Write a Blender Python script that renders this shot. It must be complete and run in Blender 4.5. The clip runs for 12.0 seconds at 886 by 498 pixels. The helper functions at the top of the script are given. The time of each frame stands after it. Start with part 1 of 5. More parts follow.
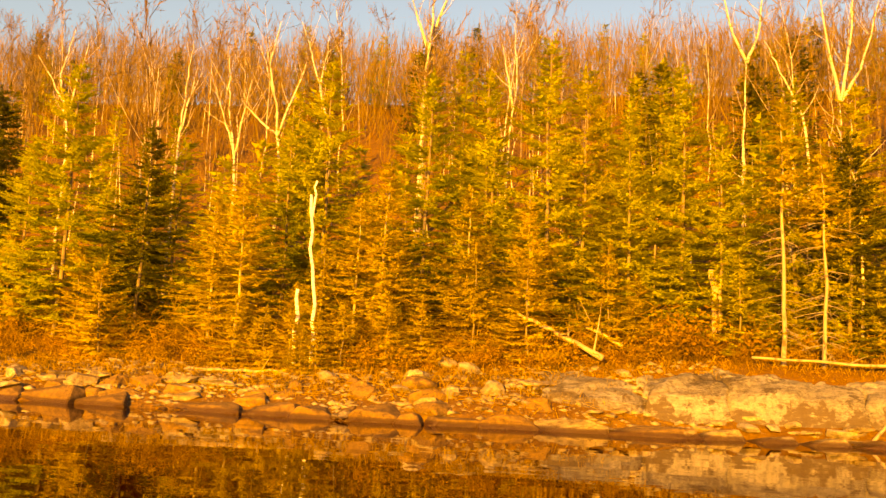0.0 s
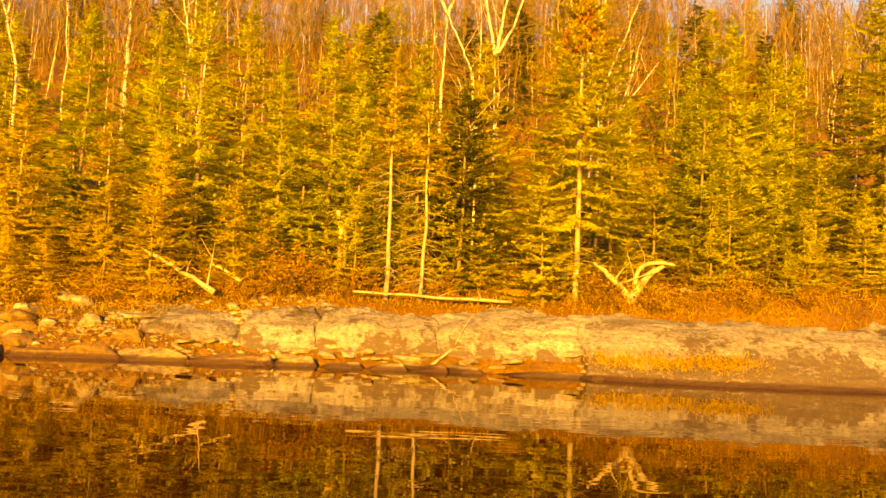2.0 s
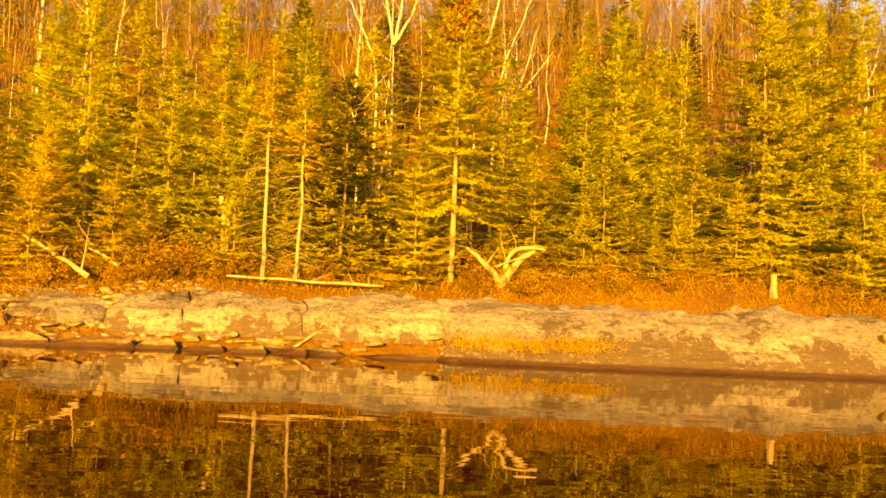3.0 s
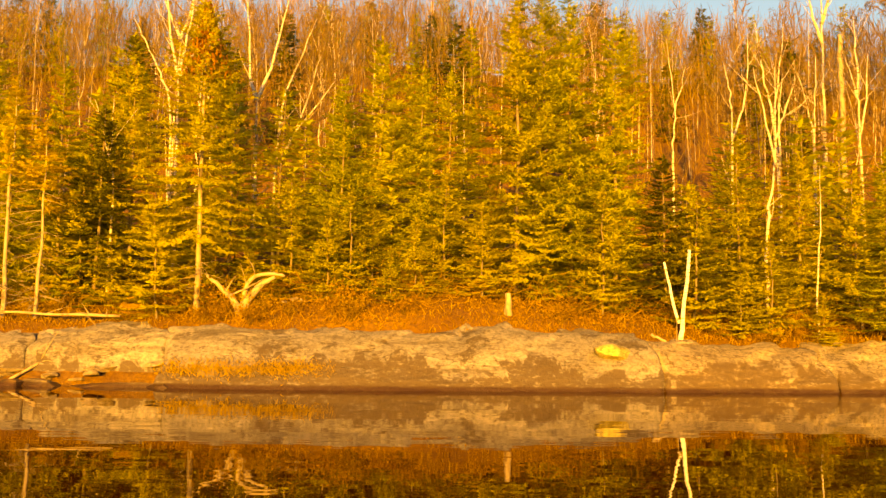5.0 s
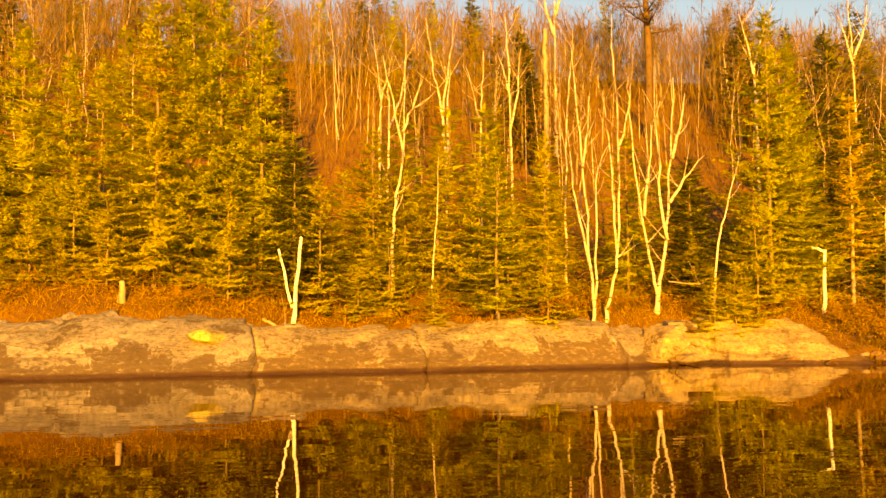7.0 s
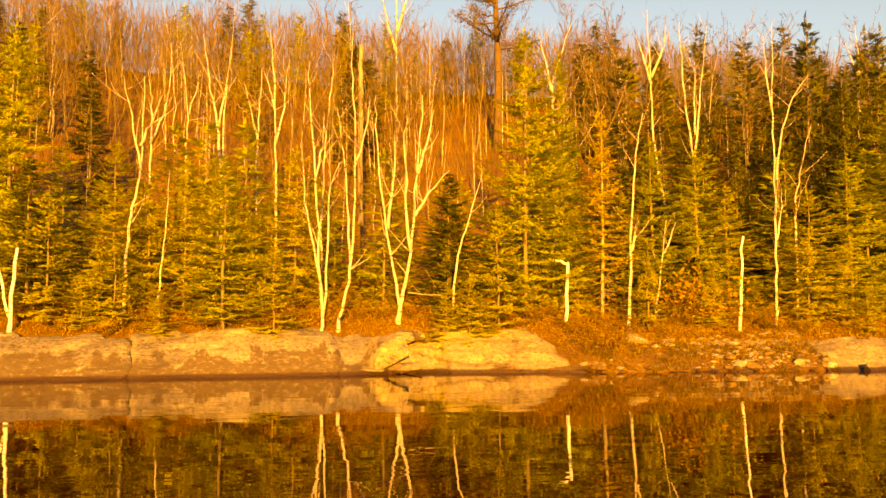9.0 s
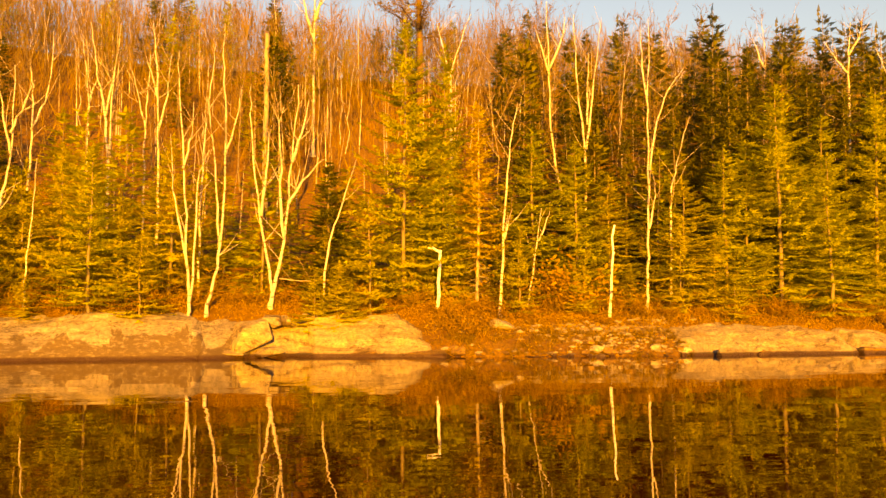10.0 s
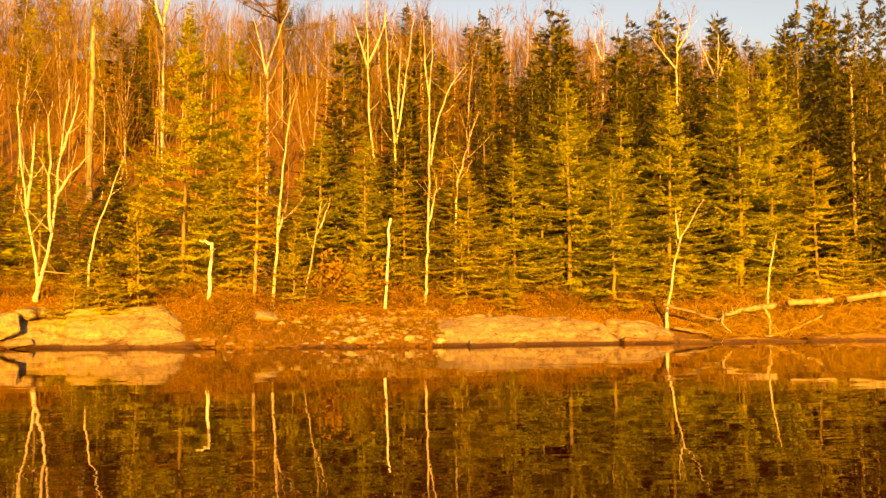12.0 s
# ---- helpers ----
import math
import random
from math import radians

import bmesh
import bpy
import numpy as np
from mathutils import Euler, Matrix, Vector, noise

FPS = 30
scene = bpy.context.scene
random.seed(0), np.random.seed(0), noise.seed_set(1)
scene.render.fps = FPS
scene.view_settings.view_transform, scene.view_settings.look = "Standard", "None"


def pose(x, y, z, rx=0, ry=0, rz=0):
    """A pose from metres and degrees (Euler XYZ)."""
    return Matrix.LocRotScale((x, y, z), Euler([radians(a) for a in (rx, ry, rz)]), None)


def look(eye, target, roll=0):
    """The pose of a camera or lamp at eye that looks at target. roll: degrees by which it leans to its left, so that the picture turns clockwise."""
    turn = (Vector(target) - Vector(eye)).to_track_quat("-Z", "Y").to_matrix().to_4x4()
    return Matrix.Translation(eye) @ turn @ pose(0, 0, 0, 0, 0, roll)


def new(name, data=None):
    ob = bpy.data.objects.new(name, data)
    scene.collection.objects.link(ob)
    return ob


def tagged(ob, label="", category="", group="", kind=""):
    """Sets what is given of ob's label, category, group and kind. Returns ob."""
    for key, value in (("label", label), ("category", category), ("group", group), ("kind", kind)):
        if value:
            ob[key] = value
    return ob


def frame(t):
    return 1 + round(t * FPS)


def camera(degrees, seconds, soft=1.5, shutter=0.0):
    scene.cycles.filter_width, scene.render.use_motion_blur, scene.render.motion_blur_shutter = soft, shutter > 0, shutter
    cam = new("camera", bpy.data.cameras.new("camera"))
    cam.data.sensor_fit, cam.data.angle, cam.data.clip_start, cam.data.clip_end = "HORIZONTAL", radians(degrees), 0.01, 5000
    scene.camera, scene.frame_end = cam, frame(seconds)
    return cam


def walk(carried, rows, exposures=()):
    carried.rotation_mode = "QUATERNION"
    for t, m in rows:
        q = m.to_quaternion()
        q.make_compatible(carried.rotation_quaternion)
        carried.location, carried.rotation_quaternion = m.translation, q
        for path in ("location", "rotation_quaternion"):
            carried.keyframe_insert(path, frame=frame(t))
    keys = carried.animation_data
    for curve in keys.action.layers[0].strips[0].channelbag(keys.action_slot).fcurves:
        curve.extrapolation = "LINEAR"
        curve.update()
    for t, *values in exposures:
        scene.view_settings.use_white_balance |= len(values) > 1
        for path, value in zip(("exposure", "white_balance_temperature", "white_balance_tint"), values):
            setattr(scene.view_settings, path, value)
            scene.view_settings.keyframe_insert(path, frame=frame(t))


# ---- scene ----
cam = camera(54.2, 12.0, soft=1.5)
METRES, EYE, TILT, LEAN, TURN = 38.0, 1.13, 7.68, -2.78, 9.0
ROWS = [
    (0.0, 0.0, 0.0, 0.0, 0.0, 0.0, -0.0),
    (0.5, 0.0361, -0.0098, -0.0016, -3.19, -0.42, 0.47),
    (1.0, 0.0688, -0.0176, -0.0022, -3.61, -1.93, 0.41),
    (1.5, 0.107, -0.0292, -0.0026, -6.73, -3.1, -0.31),
    (2.0, 0.1392, -0.039, -0.0007, -9.44, -3.64, -1.14),
    (2.5, 0.1685, -0.0477, -0.0009, -8.97, -3.93, -1.26),
    (3.0, 0.2074, -0.0605, -0.0008, -10.22, -4.38, -1.22),
    (5.0, 0.3529, -0.1016, -0.0015, -11.94, -2.45, 0.38),
    (5.5, 0.3939, -0.1166, -0.0013, -14.19, -2.8, 0.46),
    (6.0, 0.435, -0.1314, -0.0017, -14.86, -2.85, 0.56),
    (6.5, 0.4776, -0.1473, -0.0005, -17.27, -3.36, 0.45),
    (7.0, 0.5185, -0.165, 0.0014, -19.54, -3.68, 0.39),
    (7.5, 0.5602, -0.185, 0.0018, -22.31, -3.47, -0.28),
    (9.5, 0.7228, -0.2683, 0.004, -20.54, -2.94, 0.1),
    (10.0, 0.7613, -0.293, 0.0055, -21.86, -3.95, -0.32),
    (10.5, 0.7985, -0.3144, 0.0052, -22.49, -4.41, -0.36),
    (11.0, 0.838, -0.3362, 0.0059, -21.88, -4.72, -0.16),
    (11.5, 0.8746, -0.3574, 0.0059, -22.68, -4.67, -0.05),
    (12.0, 0.9201, -0.3723, 0.0095, -23.06, -4.57, -0.41),
]
EXPOSURES = [(0.0, 2.3, 29000, 37), (1.0, 2.34, 28000, 35), (2.0, 2.47, 24000, 26), (3.0, 2.5, 21000, 22), (5.0, 2.22, 23000, 27), (6.5, 2.2, 26000, 32), (9.5, 2.24, 29000, 38), (11.0, 2.2, 30000, 43), (12.0, 2.24, 30000, 43)]
walk(cam, [(t, pose(0, 0, EYE, TILT, LEAN, TURN) @ pose(METRES * x, METRES * y, METRES * z, 90 + pitch, roll, yaw)) for t, x, y, z, yaw, pitch, roll in ROWS], EXPOSURES)

# ---- sky and low evening sun, behind the camera and to its left ----
SUN_ELEV, SUN_AZ = radians(9), radians(8)      # azimuth: degrees to the left of straight behind
to_sun = Vector((-math.sin(SUN_AZ) * math.cos(SUN_ELEV), -math.cos(SUN_AZ) * math.cos(SUN_ELEV), math.sin(SUN_ELEV)))
world = bpy.data.worlds.new("sky")
scene.world = world
world.use_nodes = True
wn, wl = world.node_tree.nodes, world.node_tree.links
sky = wn.new("ShaderNodeTexSky")
sky.sky_type, sky.sun_disc = "NISHITA", False
sky.sun_elevation, sky.sun_rotation = SUN_ELEV, math.atan2(to_sun.x, to_sun.y)
sky.air_density, sky.dust_density, sky.ozone_density = 1.3, 0.6, 5.0
wn["Background"].inputs["Strength"].default_value = 0.085
wl.new(sky.outputs[0], wn["Background"].inputs["Color"])
sun = new("sun", bpy.data.lights.new("sun", "SUN"))
sun.data.energy, sun.data.angle, sun.data.color = 5.0, radians(0.6), (1.0, 0.585, 0.11)
sun.matrix_world = look((0, 0, 60) , Vector((0, 0, 60)) - to_sun)


# ---- materials ----
def material(name, rough=0.8):
    m = bpy.data.materials.new(name)
    m.use_nodes = True
    n, l = m.node_tree.nodes, m.node_tree.links
    b = n["Principled BSDF"]
    b.inputs["Roughness"].default_value = rough
    b.inputs["Specular IOR Level"].default_value = 0.25
    return m, n, l, b


def coords(n, l, scale=(1, 1, 1), world_space=False):
    mp = n.new("ShaderNodeMapping")
    mp.inputs["Scale"].default_value = scale
    if world_space:
        l.new(n.new("ShaderNodeNewGeometry").outputs["Position"], mp.inputs[0])
    else:
        l.new(n.new("ShaderNodeTexCoord").outputs["Object"], mp.inputs[0])
    return mp.outputs[0]


def noise_tex(n, l, co, scale, detail=4, rough=0.6, distort=0.0):
    t = n.new("ShaderNodeTexNoise")
    t.inputs["Scale"].default_value, t.inputs["Detail"].default_value = scale, detail
    t.inputs["Roughness"].default_value, t.inputs["Distortion"].default_value = rough, distort
    l.new(co, t.inputs["Vector"])
    return t.outputs["Fac"]


def ramp(n, l, fac, stops):
    r = n.new("ShaderNodeValToRGB")
    e = r.color_ramp.elements
    while len(e) < len(stops):
        e.new(0.5)
    for k, (p, c) in zip(e, stops):
        k.position, k.color = p, (*c, 1) if len(c) == 3 else c
    l.new(fac, r.inputs[0])
    return r.outputs[0]


def mix(n, l, fac, a, b, mode="MIX"):
    x = n.new("ShaderNodeMix")
    x.data_type, x.blend_type = "RGBA", mode
    for sock, v in ((x.inputs[0], fac), (x.inputs[6], a), (x.inputs[7], b)):
        if isinstance(v, (int, float)):
            sock.default_value = v
        elif isinstance(v, tuple):
            sock.default_value = (*v, 1)
        else:
            l.new(v, sock)
    return x.outputs[2]


def bump(n, l, b, height, strength, dist):
    x = n.new("ShaderNodeBump")
    x.inputs["Strength"].default_value, x.inputs["Distance"].default_value = strength, dist
    l.new(height, x.inputs["Height"])
    l.new(x.outputs[0], b.inputs["Normal"])


def grey(v):
    return (v, v, v)


def leafy(name, dark, mid, light, porous=0.0):
    """Needles or leaves: tone varies from tree to tree, from clump to clump and from leaf to leaf. porous: the share of light that
    slips between the needles of a tuft."""
    m, n, l, b = material(name, 0.65)
    isl = n.new("ShaderNodeNewGeometry").outputs["Random Per Island"]
    c = ramp(n, l, isl, [(0.0, dark), (0.5, mid), (1.0, light)])
    patch = noise_tex(n, l, coords(n, l), 1.6, 3)
    c = mix(n, l, ramp(n, l, patch, [(0.35, grey(0)), (0.7, grey(0.7))]), c, mix(n, l, 0.5, c, light))
    rnd = n.new("ShaderNodeObjectInfo").outputs["Random"]
    c = mix(n, l, ramp(n, l, rnd, [(0.0, grey(0.7)), (0.4, grey(0)), (1.0, grey(0))]), c, mix(n, l, 0.6, c, dark))
    c = mix(n, l, ramp(n, l, rnd, [(0.4, grey(0)), (1.0, grey(0.6))]), c, light)
    l.new(c, b.inputs["Base Color"])
    tr = n.new("ShaderNodeBsdfTranslucent")
    l.new(c, tr.inputs["Color"])
    ms = n.new("ShaderNodeMixShader")
    ms.inputs[0].default_value = 0.5
    l.new(b.outputs[0], ms.inputs[1])
    l.new(tr.outputs[0], ms.inputs[2])
    if porous:
        gap, sieve = n.new("ShaderNodeBsdfTransparent"), n.new("ShaderNodeMixShader")
        sieve.inputs[0].default_value = porous
        l.new(ms.outputs[0], sieve.inputs[1])
        l.new(gap.outputs[0], sieve.inputs[2])
        ms = sieve
    l.new(ms.outputs[0], n["Material Output"].inputs["Surface"])
    return m


NEEDLES = leafy("spruce_needles", (0.21, 0.252, 0.034), (0.285, 0.320, 0.042), (0.36, 0.375, 0.055), 0.34)
NEEDLES_YOUNG = leafy("young_spruce_needles", (0.24, 0.245, 0.03), (0.325, 0.320, 0.039), (0.42, 0.40, 0.05), 0.34)
# Needles with the shade of the stand painted into the colour.
NEEDLES_SHADE = leafy("shade_painted_needles", (0.042, 0.054, 0.011), (0.080, 0.092, 0.017), (0.14, 0.14, 0.025), 0.12)
# Stronger sun on the left stand is put into this gold, besides dry needles.
NEEDLES_GOLD = leafy("golden_needles", (0.24, 0.205, 0.028), (0.37, 0.305, 0.04), (0.49, 0.395, 0.055), 0.34)
HAZE = leafy("rusty_twigs", (0.085, 0.057, 0.02), (0.15, 0.102, 0.034), (0.23, 0.162, 0.055))
NEEDLES_DRY = leafy("dry_brown_needles", (0.14, 0.06, 0.02), (0.24, 0.11, 0.03), (0.32, 0.17, 0.05))
NEEDLES_PINE = leafy("pine_needles", (0.10, 0.075, 0.02), (0.17, 0.12, 0.03), (0.25, 0.17, 0.045))
LEAF_RUST = leafy("rusty_leaves", (0.11, 0.060, 0.016), (0.22, 0.127, 0.031), (0.34, 0.215, 0.052))
STRAW = leafy("dry_grass", (0.15, 0.088, 0.022), (0.27, 0.170, 0.045), (0.41, 0.290, 0.09))
TWIG = leafy("reddish_twigs", (0.075, 0.049, 0.02), (0.14, 0.092, 0.036), (0.22, 0.152, 0.065))


def make_bark(name, base, tint, mark, rough, bands):
    m, n, l, b = material(name, rough)
    co = coords(n, l, (1, 1, bands))
    f = noise_tex(n, l, co, 5.0, 5, 0.65)
    c = mix(n, l, ramp(n, l, noise_tex(n, l, coords(n, l), 2.3, 3), [(0.35, grey(0)), (0.7, grey(1))]), base, tint)
    c = mix(n, l, ramp(n, l, f, [(0.36, grey(1)), (0.46, grey(0))]), c, mark)
    l.new(c, b.inputs["Base Color"])
    bump(n, l, b, f, 0.5, 0.02)
    return m


BIRCH = make_bark("birch_bark", (0.42, 0.39, 0.36), (0.30, 0.26, 0.21), (0.07, 0.05, 0.035), 0.6, 4.0)
BARK = make_bark("spruce_bark", (0.11, 0.09, 0.065), (0.15, 0.125, 0.09), (0.045, 0.035, 0.025), 0.9, 0.7)
DEADWOOD = make_bark("bleached_wood", (0.28, 0.23, 0.16), (0.20, 0.155, 0.10), (0.10, 0.07, 0.045), 0.8, 0.25)
PINE_BARK = make_bark("pine_bark", (0.075, 0.05, 0.03), (0.10, 0.066, 0.04), (0.045, 0.032, 0.022), 0.9, 0.6)
WEATHERED = make_bark("weathered_wood", (0.24, 0.21, 0.16), (0.19, 0.15, 0.11), (0.08, 0.06, 0.04), 0.85, 0.5)
PAPER = make_bark("peeled_birch", (0.66, 0.66, 0.70), (0.50, 0.48, 0.47), (0.12, 0.09, 0.06), 0.55, 5.0)


def make_rock(name, a, c2, lichen, wet=True, amount=0.56, stain=True):
    """Weathered granite: broad tones, slanting layers, lichen patches, pale bare patches, a ragged high-water stain."""
    m, n, l, b = material(name, 0.85)
    co = coords(n, l, world_space=True)
    tilt = n.new("ShaderNodeMapping")
    tilt.inputs["Rotation"].default_value = (0.0, radians(32), 0.0)
    tilt.inputs["Scale"].default_value = (0.55, 0.9, 3.2)
    l.new(co, tilt.inputs[0])
    big = noise_tex(n, l, co, 0.55, 5, 0.6, 0.4)
    fine = noise_tex(n, l, co, 9.0, 7, 0.78)
    layer = noise_tex(n, l, tilt.outputs[0], 1.5, 6, 0.62, 0.5)
    c = mix(n, l, ramp(n, l, big, [(0.36, grey(0)), (0.62, grey(1))]), a, c2)
    pale = noise_tex(n, l, tilt.outputs[0], 0.9, 8, 0.7, 0.3)
    c = mix(n, l, ramp(n, l, pale, [(0.55, grey(0)), (0.585, grey(0.6))]), c, tuple(min(0.6, v * 1.32) for v in a))
    c = mix(n, l, ramp(n, l, layer, [(0.36, grey(0.9)), (0.47, grey(0))]), c, tuple(0.4 * u + 0.6 * v for u, v in zip(c2, lichen)))
    seam = ramp(n, l, layer, [(0.500, grey(0)), (0.512, grey(0.9)), (0.520, grey(0.9)), (0.532, grey(0))])
    c = mix(n, l, mix(n, l, 1.0, seam, ramp(n, l, big, [(0.46, grey(0)), (0.54, grey(1))]), "MULTIPLY"), c, lichen)
    spots = noise_tex(n, l, coords(n, l, (0.8, 0.8, 1.1), True), 1.25, 9, 0.74, 0.2)
    c = mix(n, l, ramp(n, l, spots, [(amount, grey(0)), (amount + 0.035, grey(0.85))]), c, lichen)
    chips = noise_tex(n, l, coords(n, l, (0.7, 1.0, 1.6), True), 7.5, 7, 0.72)
    c = mix(n, l, ramp(n, l, chips, [(0.58, grey(0)), (0.615, grey(0.75))]), c, lichen)
    c = mix(n, l, 0.55, c, ramp(n, l, fine, [(0.38, grey(0.1)), (0.58, grey(1.12))]), "MULTIPLY")
    sep = n.new("ShaderNodeSeparateXYZ")
    l.new(co, sep.inputs[0])

    def height_edge(level, sway, fac):
        k = n.new("ShaderNodeMath")
        k.operation = "MULTIPLY_ADD"
        k.inputs[1].default_value = -sway
        l.new(fac, k.inputs[0])
        up = n.new("ShaderNodeMath")
        up.operation = "ADD"
        up.inputs[1].default_value = 0.5 * sway - level
        l.new(sep.outputs[2], up.inputs[0])
        l.new(up.outputs[0], k.inputs[2])
        return k.outputs[0]

    if stain:
        ragged = noise_tex(n, l, coords(n, l, (0.95, 0.6, 0.55), True), 1.0, 8, 0.66, 0.7)
        mark = ramp(n, l, height_edge(0.46, 2.7, ragged), [(0.0, grey(0.93)), (0.08, grey(0.0))])
        worn = ramp(n, l, chips, [(0.38, grey(0.25)), (0.47, grey(1.0))])
        c = mix(n, l, mix(n, l, 1.0, mark, worn, "MULTIPLY"), c, lichen)
    if wet:
        edge = height_edge(0.05, 0.06, noise_tex(n, l, co, 1.5, 4))
        c = mix(n, l, ramp(n, l, edge, [(0.0, grey(0.96)), (0.03, grey(0.85)), (0.06, grey(0.2)), (0.2, grey(0.0))]), c, (0.030, 0.014, 0.006))
        l.new(ramp(n, l, edge, [(0.0, grey(0.35)), (0.06, grey(0.85))]), b.inputs["Roughness"])
    l.new(c, b.inputs["Base Color"])
    bump(n, l, b, mix(n, l, 0.45, layer, fine), 1.0, 0.10)
    return m


ROCK = make_rock("granite", (0.215, 0.203, 0.185), (0.152, 0.143, 0.130), (0.062, 0.046, 0.032), amount=0.555)
ROCK_GOLD = make_rock("golden_granite", (0.262, 0.228, 0.175), (0.200, 0.172, 0.130), (0.075, 0.052, 0.030), amount=0.565)
ROCK_PALE = make_rock("pale_granite", (0.285, 0.235, 0.150), (0.225, 0.182, 0.115), (0.09, 0.060, 0.032), True, 0.575, False)
ROCK_BROWN = make_rock("brown_shore_rock", (0.195, 0.122, 0.054), (0.140, 0.086, 0.040), (0.070, 0.042, 0.020), True, 0.6, False)
STONE = make_rock("pale_stone", (0.32, 0.28, 0.21), (0.22, 0.178, 0.125), (0.13, 0.090, 0.05), True, 0.6, False)


def make_soil():
    m, n, l, b = material("leaf_litter", 0.95)
    co = coords(n, l, world_space=True)
    big, fine = noise_tex(n, l, co, 0.7, 4), noise_tex(n, l, co, 9.0, 6, 0.75)
    c = ramp(n, l, fine, [(0.3, (0.040, 0.022, 0.009)), (0.5, (0.13, 0.070, 0.022)), (0.72, (0.27, 0.155, 0.050))])
    c = mix(n, l, ramp(n, l, big, [(0.4, grey(0)), (0.65, grey(0.75))]), c, (0.09, 0.043, 0.016))
    l.new(c, b.inputs["Base Color"])
    bump(n, l, b, fine, 1.0, 0.08)
    return m


SOIL = make_soil()


def make_water():
    m, n, l, b = material("river_water", 0.0)
    b.inputs["Base Color"].default_value = (0.026, 0.0026, 0.0002, 1)
    b.inputs["IOR"].default_value = 1.31
    b.inputs["Specular IOR Level"].default_value = 0.5
    a = noise_tex(n, l, coords(n, l, (0.30, 1.0, 1), True), 1.0, 1, 0.4)
    c = noise_tex(n, l, coords(n, l, (0.8, 3.0, 1), True), 1.6, 1, 0.5)
    bump(n, l, b, mix(n, l, 0.13, a, c), 1.0, 0.0065)
    return m


WATER = make_water()


# ---- mesh tools ----
def mesh_of(name, verts, faces, mats, smooth=False):
    me = bpy.data.meshes.new(name)
    v, f = np.asarray(verts, dtype=np.float32), np.asarray(faces, dtype=np.int32)
    k = f.shape[1]
    me.vertices.add(len(v))
    me.vertices.foreach_set("co", v.ravel())
    me.loops.add(f.size)
    me.loops.foreach_set("vertex_index", f.ravel())
    me.polygons.add(len(f))
    me.polygons.foreach_set("loop_start", np.arange(0, f.size, k, dtype=np.int32))
    if smooth:
        me.polygons.foreach_set("use_smooth", np.ones(len(f), dtype=bool))
    for x in (mats if isinstance(mats, (list, tuple)) else [mats]):
        me.materials.append(x)
    me.update(calc_edges=True)
    me.validate()
    return me


def part(name, me, parent, label="", at=None):
    ob = new(name, me)
    ob.parent = parent
    if at is not None:
        ob.matrix_basis = at
    return tagged(ob, label) if label else ob


def holder(name, m, label, category, group="", kind=""):
    ob = new(name)
    ob.empty_display_size = 0.2
    ob.matrix_basis = m
    return tagged(ob, label, category, group, kind)


def tube(points, radii, sides=7, cap=True):
    """Verts and quads of a round limb along a line of points."""
    P, r = np.asarray(points, float), np.asarray(radii, float)
    d = np.gradient(P, axis=0)
    d /= np.linalg.norm(d, axis=1)[:, None] + 1e-9
    ref = np.array([0.31, 0.95, 0.05])
    u = np.cross(d, ref)
    u /= np.linalg.norm(u, axis=1)[:, None] + 1e-9
    w = np.cross(d, u)
    a = np.linspace(0, 2 * np.pi, sides, endpoint=False)
    V = P[:, None] + r[:, None, None] * (np.cos(a)[None, :, None] * u[:, None] + np.sin(a)[None, :, None] * w[:, None])
    V = V.reshape(-1, 3)
    F = []
    for i in range(len(P) - 1):
        for j in range(sides):
            k = (j + 1) % sides
            F.append((i * sides + j, i * sides + k, (i + 1) * sides + k, (i + 1) * sides + j))
    if cap:
        n = len(V)
        V = np.vstack([V, P[:1], P[-1:]])
        e = (len(P) - 1) * sides
        for j in range(sides):
            k = (j + 1) % sides
            F.append((n, k, j, n))
            F.append((n + 1, e + j, e + k, n + 1))
    return V, np.array(F, dtype=np.int64)


def join(pieces):
    V, F, o = [], [], 0
    for v, f in pieces:
        V.append(v)
        F.append(np.asarray(f) + o)
        o += len(v)
    return np.vstack(V), np.vstack(F)


def clean_mesh(name, pieces, mats, smooth=True):
    """Like mesh_of, for pieces whose caps hold triangles written as quads."""
    V, F = join(pieces)
    me = bpy.data.meshes.new(name)
    me.from_pydata(V.tolist(), [], [tuple(dict.fromkeys(f)) for f in F.tolist()])
    for x in (mats if isinstance(mats, (list, tuple)) else [mats]):
        me.materials.append(x)
    if smooth:
        me.polygons.foreach_set("use_smooth", np.ones(len(me.polygons), dtype=bool))
    me.update()
    return me


def slivers(base, direction, length, width, rng, belly=0.45, flat=0.0):
    """One leaf-shaped quad for each base point."""
    n = len(base)
    d = direction / (np.linalg.norm(direction, axis=1)[:, None] + 1e-9)
    side = np.cross(d, rng.normal(size=(n, 3)) + np.array([0, -0.35 * flat, flat]))
    side /= np.linalg.norm(side, axis=1)[:, None] + 1e-9
    m = base + d * (length * belly)[:, None]
    V = np.stack([base, m + side * (width / 2)[:, None], base + d * length[:, None], m - side * (width / 2)[:, None]], axis=1)
    return V.reshape(-1, 3), np.arange(4 * n).reshape(-1, 4)


